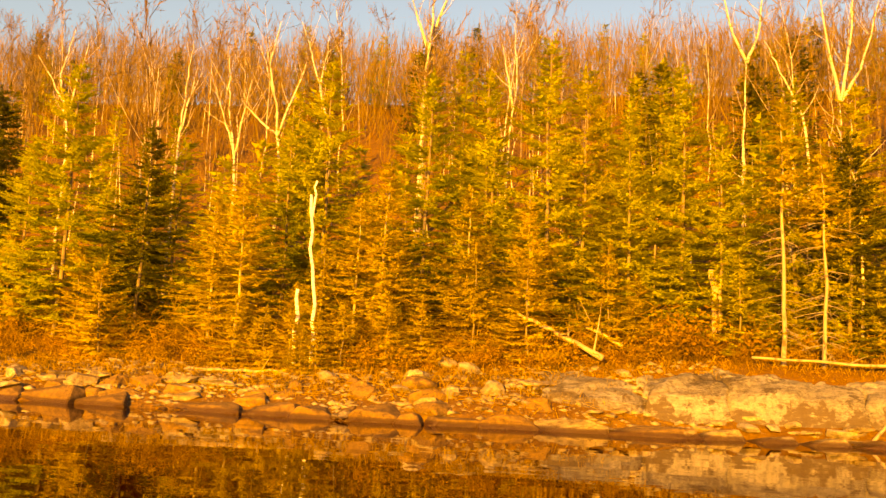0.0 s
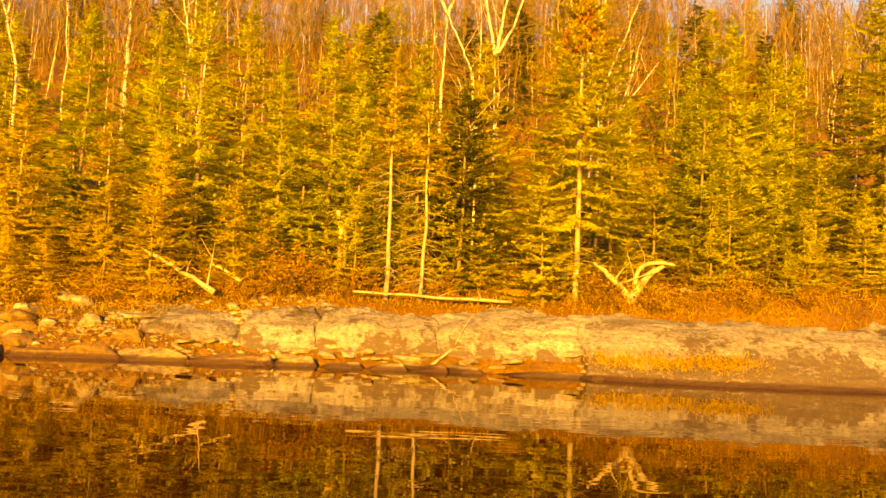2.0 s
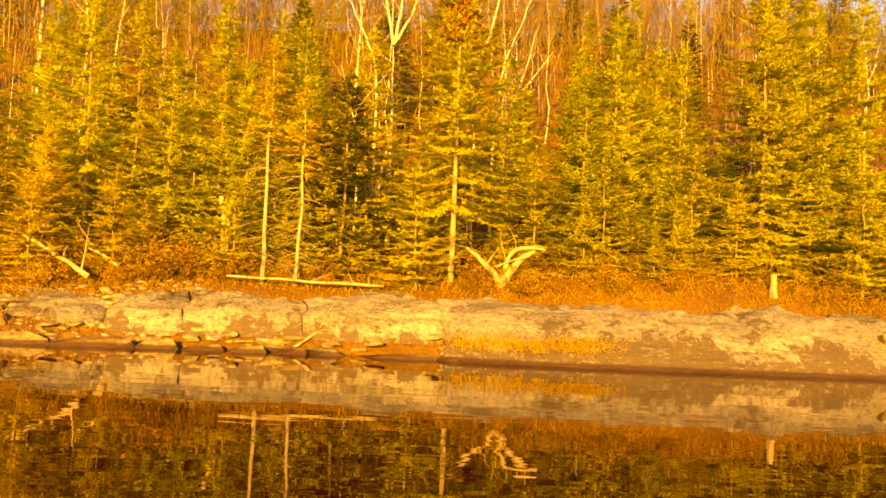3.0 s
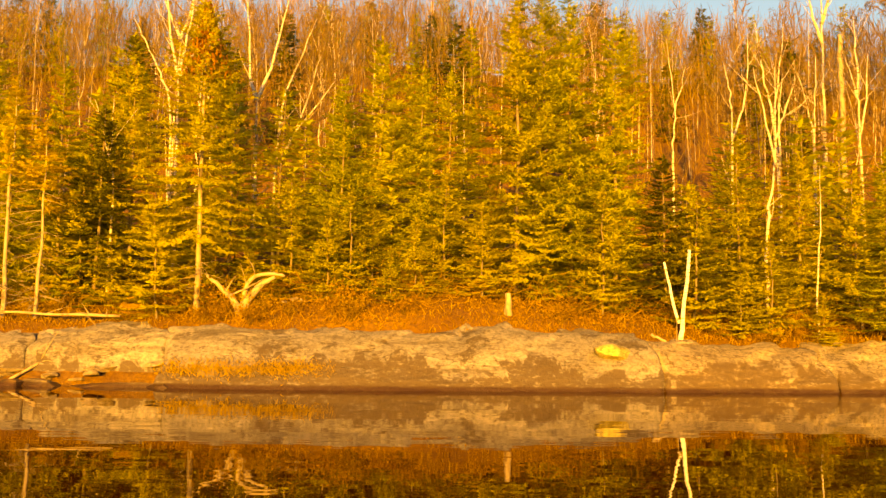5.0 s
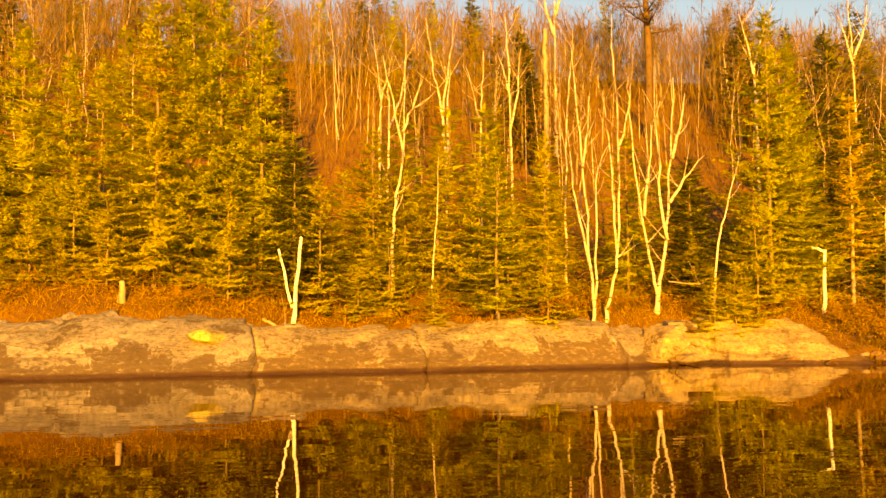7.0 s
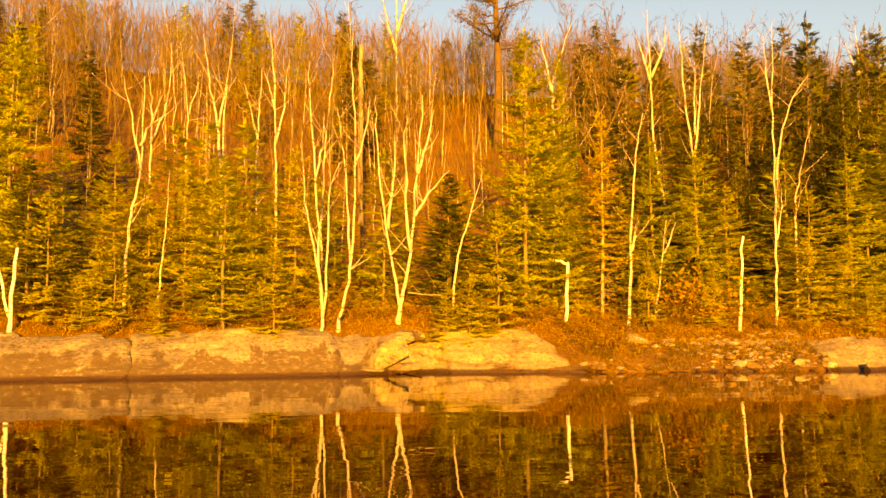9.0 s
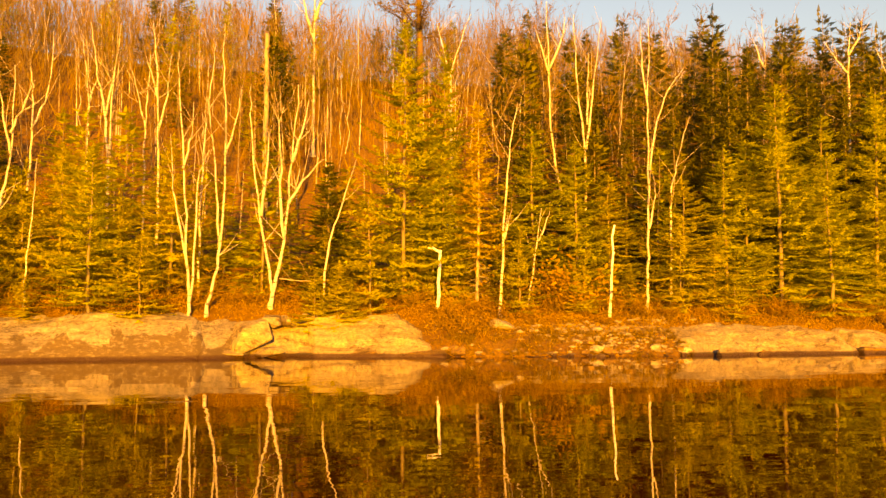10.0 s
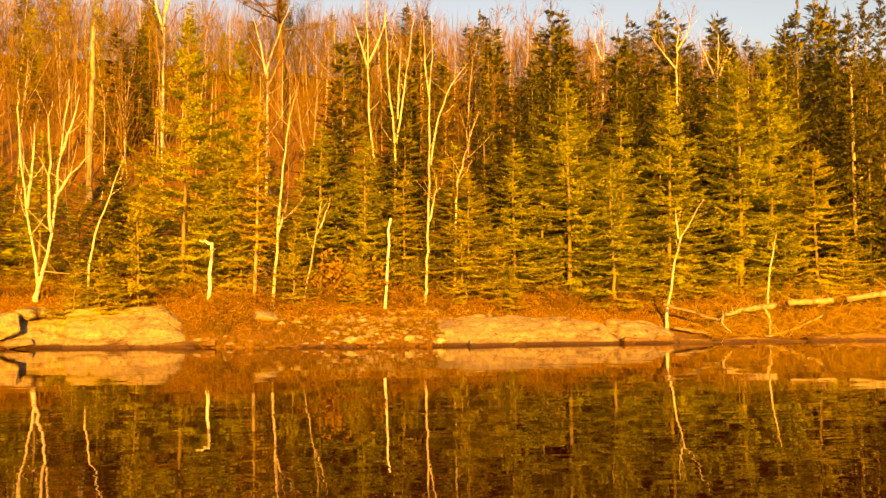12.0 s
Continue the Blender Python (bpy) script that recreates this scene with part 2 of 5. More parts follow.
def needles(base, direction, length, width, rng, k=3, flat=0.95):
    """Small tapering needle tufts, k of them strung along each twig."""
    base, d, ln, w = (np.repeat(v, k, axis=0) for v in (base, direction / (np.linalg.norm(direction, axis=1)[:, None] + 1e-9), length, width))
    n = len(base)
    f = (np.tile(np.arange(k), n // k) + rng.uniform(0, 0.7, n)) / k
    base = base + d * (ln * f * 0.85)[:, None]
    d = d + rng.normal(0, 0.34 if k > 1 else 0.12, (n, 3)) * np.array([1, 1, 0.35])
    d /= np.linalg.norm(d, axis=1)[:, None]
    ln = ln * (1.0 if k == 1 else 1.5 / k) * rng.uniform(0.75, 1.3, n)
    side = np.cross(d, rng.normal(0, 0.45, size=(n, 3)) + np.array([0, 0, flat]))
    side *= (w / 2)[:, None] / (np.linalg.norm(side, axis=1)[:, None] + 1e-9)
    return np.stack([base - side, base + side, base + d * ln[:, None]], axis=1).reshape(-1, 3), np.arange(3 * n).reshape(-1, 3)


def leafy_mesh(V, F, mats):
    """A crown of loose tufts that catch light as soft clumps: every tuft leans its normals outwards from the trunk."""
    T = V.reshape(-1, 3, 3)
    c = T.mean(axis=1)
    face = np.cross(T[:, 1] - T[:, 0], T[:, 2] - T[:, 0])
    face /= np.linalg.norm(face, axis=1)[:, None] + 1e-9
    out = np.stack([c[:, 0], c[:, 1], 0 * c[:, 0]], 1)
    out = out / (np.linalg.norm(out, axis=1)[:, None] + 0.15) + np.array([0, 0, 0.3])
    turned = np.sum(face * out, axis=1) < 0
    T[turned] = T[turned][:, ::-1]
    face[turned] *= -1
    soft = out + 0.4 * face
    soft /= np.linalg.norm(soft, axis=1)[:, None]
    me = mesh_of("crown", T.reshape(-1, 3), F, mats, True)
    me.normals_split_custom_set_from_vertices(np.repeat(soft, 3, axis=0).tolist())
    return me


def smooth_line(points, n):
    """A soft line through a few points."""
    P = np.asarray(points, float)
    if len(P) == 2:
        P = np.array([P[0], (P[0] + P[1]) / 2, P[1]])
    t = np.linspace(0, 1, len(P))
    s = np.linspace(0, 1, n)
    Q = np.stack([np.interp(s, t, P[:, k]) for k in range(3)], axis=1)
    for _ in range(2):
        Q[1:-1] = (Q[:-2] + 2 * Q[1:-1] + Q[2:]) / 4
    return Q


# ---- the lie of the land ----
SHORE_X = [-400, -60, -20, -10, -7.5, -4, 0.2, 4.5, 7.4, 11.3, 15, 19.5, 23.7, 28, 30.5, 32, 35, 37, 41, 48, 56, 70, 400]
SHORE_Y = [15, 15, 16.5, 16.4, 16.5, 16.2, 16.8, 17.2, 17.3, 16.7, 17.1, 17.4, 17.6, 17.9, 18.3, 18.5, 18.0, 17.4, 17.0, 17.0, 17.3, 18, 18]
CREST_X = [-400, -12, -8, -4, 0, 3, 10, 16, 20, 24, 28, 31, 34, 37, 40, 43, 47, 50, 54, 400]
CREST_H = [0.8, 0.8, 0.8, 0.85, 1.05, 1.22, 1.28, 1.32, 1.1, 1.0, 1.1, 1.2, 1.1, 0.9, 0.75, 0.8, 0.8, 0.75, 0.8, 0.8]
CREST_W = [2.4, 2.4, 2.4, 2.3, 2.1, 1.9, 1.9, 1.65, 1.6, 1.6, 1.5, 1.7, 2.0, 2.1, 2.1, 2.0, 1.8, 1.6, 1.8, 2.0]


def fbm(x, y, seed, octaves=4):
    """Smooth uneven heights, about -1 to 1."""
    x, y = np.asarray(x, float), np.asarray(y, float)
    r, out, amp, f = np.random.RandomState(seed), np.zeros(np.broadcast(x, y).shape), 1.0, 1.0
    for _ in range(octaves):
        for _ in range(3):
            a, p, q = r.uniform(0, 6.28), r.uniform(0, 6.28), r.uniform(0.7, 1.4)
            out = out + amp * np.sin(f * q * (x * math.cos(a) + y * math.sin(a)) + p) / 3
        amp, f = amp * 0.55, f * 2.1
    return out


def shore(x):
    return sum(np.interp(np.asarray(x, float) + k, SHORE_X, SHORE_Y) for k in (-0.8, 0, 0.8)) / 3 + 0.10 * fbm(x, 0, 3)


def bank(x, u):
    """Height of the bank, u metres inland of the water's edge."""
    x, u = np.asarray(x, float), np.asarray(u, float)
    h, w = np.interp(x, CREST_X, CREST_H), np.interp(x, CREST_X, CREST_W)
    s = np.clip(u / w, 0, 1)
    z = h * (1 - (1 - s) ** 1.7)
    z = z + np.clip(u - w, 0, 1.2) * 0.42 + np.clip(u - w - 1.2, 0, 1.8) * 0.13 + np.clip(u - w - 3, 0, 3) * 0.27 + np.clip(u - w - 6, 0, 24) * 0.59 + np.clip(u - w - 30, 0, 60) * 0.08
    z = z + 0.28 * np.exp(-((x - 14.5) / 4.0) ** 2) * np.clip((u - w + 0.1) / 0.9, 0, 1)      # a hump of soil
    return np.where(u < 0, np.maximum(u * 0.8, -2.5), z)


def ground_z(x, y):
    u = y - shore(x)
    w = np.interp(x, CREST_X, CREST_W)
    z = bank(x, u) + 0.10 * fbm(x * 1.3, y * 1.3, 5) * np.clip((u - 1.2) / 2, 0, 1)
    rocky = np.clip((np.asarray(x) + 1) / 3, 0, 1) * np.clip((36 - np.asarray(x)) / 1.5, 0, 1) + np.clip((np.asarray(x) - 43) / 1, 0, 1)
    return z - 0.38 * np.clip((w + 0.2 - u) / 0.5, 0, 1) * np.clip(rocky, 0, 1) - 0.05 * np.clip((w - u) / 1, 0, 1)


def here(x, y, sink=0.03):
    return Vector((x, y, float(ground_z(x, y)) - sink))


def build_ground():
    xs = np.concatenate([[-2500, -800, -300, -120, -70, -45], np.arange(-30, 72, 0.3), [80, 100, 140, 300, 800, 2500]])
    us = np.concatenate([[-60, -8, -3, -1], np.arange(-0.5, 8, 0.22), np.arange(8, 46, 1.0), [50, 60, 90, 200, 700, 2500]])
    X, U = np.meshgrid(xs, us)
    Y = shore(X) + U
    V = np.stack([X, Y, ground_z(X, Y)], -1).reshape(-1, 3)
    i = (np.arange(len(us) - 1)[:, None] * len(xs) + np.arange(len(xs) - 1)[None]).reshape(-1)
    F = np.stack([i, i + 1, i + 1 + len(xs), i + len(xs)], 1)
    tagged(new("ground", mesh_of("ground", V, F, SOIL, True)), "forest floor of rusty leaf litter sloping up from the bank", "ground", kind="structure")


build_ground()
wx = np.array([[-2500, -2500, 0], [2500, -2500, 0], [2500, 60, 0], [-2500, 60, 0]])
tagged(new("water", mesh_of("water", wx, [(0, 1, 2, 3)], WATER)), "still dark tea-brown river water mirroring the bank", "water", kind="structure")


# ---- granite shelf along the water ----
def blocks(X, Y, seed, size, amount):
    """Broken rock: every block between the joints stands a little higher, lower or aslant."""
    r = np.random.RandomState(seed)
    x0, x1, y0, y1 = X.min() - 1, X.max() + 1, Y.min() - 1, Y.max() + 1
    n = int((x1 - x0) * (y1 - y0) / (size * size * 0.6)) + 4
    c = np.stack([r.uniform(x0, x1, n), r.uniform(y0, y1, n)], 1)
    up, tx, ty = r.normal(0, 1, n), r.normal(0, 0.5, n), r.normal(0, 0.5, n)
    wx = X + 0.12 * fbm(X * 2.5, Y * 2.5, seed + 1, 3)
    wy = Y + 0.12 * fbm(X * 2.5 + 4, Y * 2.5, seed + 2, 3)
    d = (wx[..., None] - c[:, 0]) ** 2 / 2.2 + (wy[..., None] - c[:, 1]) ** 2
    i = np.argmin(d, -1)
    near = np.sort(d, -1)[..., :2]
    joint = np.clip(1 - (np.sqrt(near[..., 1]) - np.sqrt(near[..., 0])) / 0.07, 0, 1)
    return amount * (up[i] * 0.6 + tx[i] * (wx - c[i, 0]) / size + ty[i] * (wy - c[i, 1]) / size) - 0.5 * amount * joint


def rock_slab(x0, x1, seed, label, rise=0.0, reach=0.25, rough=0.13, ends=0.09, crack=0.28, foot=-0.5, broken=0.0, mat_=None):
    """A broad rounded outcrop between two cracks, from under the water to the crest."""
    nx, nu = max(14, int((x1 - x0) / 0.085)), 56
    a, b = np.linspace(0, 1, nx), np.linspace(0, 1, nu)
    A, B = np.meshgrid(a, b)
    X = x0 + (x1 - x0) * A
    W = np.interp(X, CREST_X, CREST_W) + reach + 0.28 * fbm(X * 1.7, 0, 49) + 0.16 * fbm(X * 5.2, 0, 50)
    X = X - 0.7 * (B - 0.4) + 0.22 * fbm(B * 4, 0 * B, 17)      # the cracks run aslant
    U = foot + (W - foot) * B
    Y = shore(X) + U
    edge = np.minimum(A, 1 - A) * (x1 - x0)
    drop = np.clip(1 - edge / 0.07, 0, 1) ** 1.5 * crack + np.clip(1 - np.minimum(A * (x1 - x0) / 0.12, (1 - A) * (x1 - x0) / ends), 0, 1) ** 2 * 0.3
    back = np.clip((B - 0.88) / 0.12, 0, 1) ** 2 * 0.5
    q = (X * 0.75 - U * 0.95) * 0.9 + 0.45 * fbm(X * 0.8, U * 1.1, 61, 3)      # plates that dip aslant
    saw, each = q - np.floor(q), np.random.RandomState(63).uniform(0.2, 1.0, 64)[np.floor(q).astype(int) % 64]
    plates = each * saw * (1 - np.clip((saw - 0.84) / 0.16, 0, 1) ** 2 * (3 - 2 * np.clip((saw - 0.84) / 0.16, 0, 1)))
    swell = fbm(X * 0.9, Y * 1.2, 65, 3)
    lumps = fbm(X * 2.4, Y * 2.4, 62, 5)
    lip = 0.04 * np.exp(-((U - 0.12) / 0.10) ** 2)
    Z = bank(X, U) + (rise + 0.05 * np.sin(np.pi * A) ** 0.6 - 0.05 + 0.10 * fbm(X * 1.1, 0, 23) + rough * (1.1 * plates + 0.75 * swell) + 0.022 * lumps) * np.clip((U + 0.1) / 0.5, 0, 1) + lip - drop - back
    if foot > 0:
        Z = Z - np.clip(1 - (U - foot) / 0.3, 0, 1) ** 1.5 * 0.6
    if broken:
        Z = Z + blocks(X, Y, seed + 6, 0.75, broken) * np.clip((U - foot) / 0.3, 0, 1)
    V = np.stack([X, Y, Z], -1).reshape(-1, 3)
    i = (np.arange(nu - 1)[:, None] * nx + np.arange(nx - 1)[None]).reshape(-1)
    F = np.stack([i, i + 1, i + 1 + nx, i + nx], 1)
    return tagged(new("rock_slab", mesh_of("rock_slab", V, F, mat_ or ROCK, True)), label, "rock", "granite shelf along the water")


SLABS = [(-0.9, 1.3, -0.12, 1.1, 0.15), (1.2, 2.9, -0.12, 0.09, 0.12), (2.8, 5.5, -0.08, 0.09, 0.08), (5.4, 8.6, -0.04, 0.12, 0.08), (8.5, 11.9, 0.0, 0.3, 0.12), (11.3, 19.7, 0.06, 0.12, 0.05), (19.6, 23.8, -0.02, 0.10, 0.08), (23.7, 29.2, 0.06, 0.45, 0.10),
         (28.9, 30.4, -0.12, 0.2, 0.2), (30.2, 32.3, -0.22, 0.12, 0.2), (32.0, 35.5, 0.10, 0.7, 0.25), (43.0, 48.9, 0.0, 0.5, 0.15), (49.2, 51.2, -0.1, 0.2, 0.2)]
for k, (x0, x1, rise, ends, crack) in enumerate(SLABS):
    rock_slab(x0, x1, 40 + 7 * k, "smooth tan granite shelf with dark lichen, wet at the waterline", rise, ends=ends, crack=crack, foot=0.7 if x1 < 9 else -0.5, rough=0.055 if x0 > 42 else 0.13, broken=0.03 if x1 < 9 else 0.05 if x0 > 30 else 0.0, mat_=ROCK if x0 < 19 else ROCK_GOLD if x0 < 30 else ROCK_PALE)


# ---- conifers ----
def conifer_meshes(seed, height, radius, clear, mats, whorl=0.21, step=0.058, twig=0.28, wide=0.085, droop=0.0, bare=0, bark=None, tufts=3):
    """Trunk and crown of a spruce: whorls of flat sprays set with short needled twigs."""
    rng = np.random.RandomState(seed)
    n = 14
    z = np.linspace(-0.2, height, n)
    line = np.stack([0.05 * np.cumsum(rng.normal(size=n)) * 0.4, 0.05 * np.cumsum(rng.normal(size=n)) * 0.4, z], 1)
    rad = 0.018 * height * (1 - np.linspace(0, 1, n)) ** 0.9 * 0.50 + 0.008
    trunk = clean_mesh("trunk", [tube(line, rad, 7)], bark or BARK)
    bases, dirs, lens, axes = [], [], [], []
    h = clear * height
    while h < height - 0.1:
        t = (height - h) / (height * (1 - clear))
        L0 = radius * (min(1.0, t * 1.1) ** 0.92) * (1 - 0.25 * max(0, t - 0.8) / 0.2)
        for _ in range(rng.randint(5, 8)):
            L = (L0 * rng.uniform(0.62, 1.18) + 0.06)
            if rng.rand() < 0.07:
                continue
            az = rng.uniform(0, 2 * math.pi)
            t = min(t, 1.0)
            pitch = 0.55 * (1 - t) ** 1.5 - 0.05 - droop * t + rng.normal(0, 0.07)
            out = np.array([math.cos(az), math.sin(az), 0.0])
            hb = h + rng.uniform(-0.3, 0.3) * whorl
            s = np.arange(0.12, 1.0, step / L) if L > 0.15 else np.array([0.3, 0.7])
            s = s + rng.uniform(-0.3, 0.3, len(s)) * step / L
            curve = math.sin(pitch) * s * L - 0.16 * L * s * (1 - s) * 1.6 + 0.05 * L * s ** 3
            P = out * (s * L * math.cos(pitch))[:, None] + np.stack([0 * s, 0 * s, hb + curve], 1)
            P[:, :2] += np.stack([np.interp(P[:, 2], z, line[:, 0]), np.interp(P[:, 2], z, line[:, 1])], 1)
            lat = np.array([-math.sin(az), math.cos(az), 0.0])
            for sgn in (-1, 1):
                ang = rng.uniform(0.6, 1.05, len(s))
                d = out * np.cos(ang)[:, None] + sgn * lat * np.sin(ang)[:, None]
                d[:, 2] += math.sin(pitch) * 0.6 + rng.normal(-0.07, 0.09, len(s))
                bases.append(P), dirs.append(d)
                lens.append(np.clip(twig * (1.25 - 0.85 * s) * (0.5 + 0.5 * min(1, L)) * rng.uniform(0.6, 1.25, len(s)), 0.05, 0.5))
            bases.append(P[-1:]), dirs.append(out[None] + np.array([[0, 0, pitch * 0.5]])), lens.append(np.array([twig * 0.8]))
            axes.append((np.vstack([[0.0, 0, hb], P[len(P) // 2], P[-1]]), [0.012 * (0.5 + L), 0.008, 0.003]))
        h += whorl * rng.uniform(0.75, 1.25) * (0.75 + 0.35 * t)
    top = np.stack([np.zeros(6), np.zeros(6), np.linspace(height - 0.45, height - 0.05, 6)], 1)
    bases.append(top), dirs.append(np.stack([rng.normal(0, .25, 6), rng.normal(0, .25, 6), np.ones(6)], 1)), lens.append(np.full(6, 0.22))
    base, d, ln = np.vstack(bases), np.vstack(dirs), np.concatenate(lens)
    V, F = needles(base, d, ln, wide * rng.uniform(0.7, 1.3, len(base)), rng, tufts)
    crown = leafy_mesh(V, F, mats)
    dead = []
    for _ in range(bare):
        az, hb, L = rng.uniform(0, 6.28), rng.uniform(0.06, max(clear + 0.1, 0.2)) * height, rng.uniform(0.3, 0.9)
        o = np.array([math.cos(az), math.sin(az), -0.15])
        pts = smooth_line([[0, 0, hb], o * L * 0.5 + [0, 0, hb], o * L + [0, 0, hb - 0.08]], 5)
        pieces = [tube(pts, [0.011, 0.009, 0.007, 0.005, 0.002], 4, False)]
        for _ in range(4):
            q, e = pts[rng.randint(1, 5)], rng.normal(0, 0.13, 3) + o * 0.12
            pieces.append(tube([q, q + e * 0.5, q + e], [0.005, 0.004, 0.001], 3, False))
        dead.append(clean_mesh("dead_branch", pieces, bark or BARK))
    return trunk, crown, dead


def plant(name, meshes, x, y, scale, turn, label, category, group, kind=""):
    p = here(x, y)
    ob = holder(name, pose(p.x, p.y, p.z, 0, 0, turn) @ Matrix.Diagonal((scale[0], scale[0], scale[1], 1)), label, category, group, kind)
    trunk = part("trunk", meshes[0], ob)
    part("crown", meshes[1], ob)
    for me in meshes[2]:
        part("dead_branch", me, trunk)
    if len(meshes) > 3:
        tagged(part("limbwork", meshes[3], ob), kind="stuff")
    return ob


KINDS = [
    conifer_meshes(1, 7.0, 2.1, 0.08, NEEDLES, step=0.054, wide=0.075, tufts=4, bare=7),
    conifer_meshes(2, 7.0, 1.9, 0.05, NEEDLES, step=0.054, wide=0.075, tufts=4, droop=0.12),
    conifer_meshes(3, 7.0, 2.3, 0.12, NEEDLES_YOUNG, step=0.054, wide=0.075, tufts=4, droop=0.2, bare=8),
    conifer_meshes(4, 7.0, 2.0, 0.06, NEEDLES_SHADE, step=0.054, wide=0.075, tufts=4, droop=0.15),
    conifer_meshes(5, 7.0, 1.75, 0.14, NEEDLES, step=0.054, wide=0.075, tufts=4, bare=8),
]
GOLDEN = [conifer_meshes(6, 7.0, 2.1, 0.20, NEEDLES_GOLD, droop=0.1, bare=26, bark=WEATHERED), conifer_meshes(7, 7.0, 1.9, 0.15, NEEDLES_GOLD, droop=0.2, bare=22, bark=WEATHERED)]
SMALL_GOLDEN = [conifer_meshes(13, 3.5, 1.45, 0.04, NEEDLES_GOLD, step=0.06, twig=0.26, wide=0.085, bare=5), conifer_meshes(14, 3.5, 1.3, 0.06, NEEDLES_GOLD, step=0.06, twig=0.26, wide=0.085)]
SMALL = [conifer_meshes(11, 3.5, 1.45, 0.05, NEEDLES_YOUNG, step=0.06, twig=0.26, wide=0.085), conifer_meshes(12, 3.5, 1.25, 0.08, NEEDLES_YOUNG, step=0.06, twig=0.25, wide=0.085, bare=5)]
THIN = conifer_meshes(16, 7.0, 1.15, 0.26, NEEDLES_GOLD, bare=40, bark=WEATHERED)
# The middle one of the three has shade painted into its needle colour.
FAR_SPRUCE = [conifer_meshes(80 + k, 7.0, 1.5 + 0.2 * k, 0.04, (NEEDLES, NEEDLES_SHADE)[k % 2], whorl=0.31, step=0.18, twig=0.46, wide=0.17, tufts=1) for k in range(3)]
# x, y and height of the top, one row of the stand after another
FRONT = [(-14.6, 20.6, 6.7), (-13.2, 20.2, 8.6), (-11.7, 21.4, 7.3), (-9.2, 20.4, 5.2), (-8.3, 20.0, 5.7), (-8.1, 22.5, 7.9), (-7.2, 23.0, 9.6), (-5.4, 20.2, 5.2), (-4.8, 20.4, 6.1), (-4.2, 22.5, 9.1),
         (-2.8, 20.6, 5.5), (-2.8, 24.0, 9.6), (-1.3, 20.4, 5.2), (-0.9, 22.0, 9.9), (-0.1, 23.0, 9.4), (1.1, 22.3, 8.0), (2.4, 22.5, 9.3), (3.3, 21.9, 7.5), (4.9, 21.2, 8.3), (5.6, 21.0, 5.6), (6.0, 20.9, 7.0), (6.5, 22.0, 8.5)]
MIDDLE = [(10.9, 21.3, 5.3), (12.2, 21.5, 7.5), (12.2, 22.3, 8.4), (12.5, 20.4, 4.9), (13.2, 22.4, 9.6), (14.2, 19.9, 4.1), (14.4, 22.6, 8.9), (15.0, 21.0, 5.5), (15.2, 23.0, 8.9), (15.9, 20.4, 4.6), (16.9, 21.5, 10.6),
          (17.7, 22.2, 11.1), (18.6, 22.4, 11.0), (19.0, 20.2, 5.0), (19.8, 22.0, 10.4), (20.7, 20.5, 6.0), (21.3, 20.0, 5.0), (22.9, 21.0, 6.6), (23.8, 21.3, 5.7), (24.8, 21.5, 6.4), (25.8, 20.4, 5.6), (26.0, 19.3, 6.0), (26.6, 20.5, 4.7), (27.4, 19.3, 3.5), (28.0, 21.5, 6.8)]
EAST = [(32.9, 22.0, 6.3), (34.0, 20.2, 4.9), (35.3, 21.5, 11.0), (36.4, 22.2, 7.8), (37.6, 20.9, 8.2), (39.9, 22.0, 7.6), (41.1, 20.2, 3.3), (41.8, 23.5, 5.8), (43.0, 22.6, 6.2), (44.8, 20.6, 5.9), (46.7, 21.0, 7.1), (48.7, 20.8, 9.4),
        (49.4, 22.0, 8.4), (49.9, 19.6, 6.6), (52.8, 21.0, 9.5), (55.8, 21.0, 10.8), (56.3, 22.2, 11.1), (57.7, 21.8, 11.6), (58.6, 20.2, 7.2), (62.6, 23.0, 13.9), (64.2, 24.0, 15.0), (66.0, 25.0, 15.6), (68.2, 24.5, 15.4), (37.0, 23.0, 10.8), (41.4, 21.7, 7.2), (48.1, 23.0, 10.8), (49.6, 24.0, 12.0), (51.4, 22.0, 8.7), (51.2, 25.0, 11.2), (53.4, 25.5, 11.8), (54.3, 24.5, 10.8), (56.0, 25.0, 11.5), (57.6, 24.0, 12.5), (60.1, 24.0, 13.5), (-16.5, 21.5, 8.4), (7.9, 19.6, 4.6)]
for k, (x, y, top) in enumerate(FRONT + MIDDLE + EAST):
    h = top - float(ground_z(x, y))
    if x < 3.5 and h < 5.2:
        src, full = ((GOLDEN[k % 2], 7.0) if h > 3 else (SMALL_GOLDEN[k % 2], 3.5))
    elif h > 4.2:
        # kind 3 carries the stand's shade in its needle colour
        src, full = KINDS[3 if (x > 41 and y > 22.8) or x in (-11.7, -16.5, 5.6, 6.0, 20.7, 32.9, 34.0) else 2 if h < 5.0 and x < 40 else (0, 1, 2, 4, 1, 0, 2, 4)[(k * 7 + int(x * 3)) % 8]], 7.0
    else:
        src, full = SMALL[k % 2], 3.5
    if x == 37.6:
        src, full = THIN, 7.0
    s = h / full
    plant("spruce", src, x, y, (min(1.15, 0.35 + 0.65 * s) * (0.8 if y > 22.8 and x > 30 else (1.22 if x > 38 else 1)) if full > 5 else s ** 0.5, s), (k * 137) % 360, "tall green spruce at the forest edge" if h > 4.2 else "young bushy spruce at the forest edge", "tree", "spruces at the forest edge")

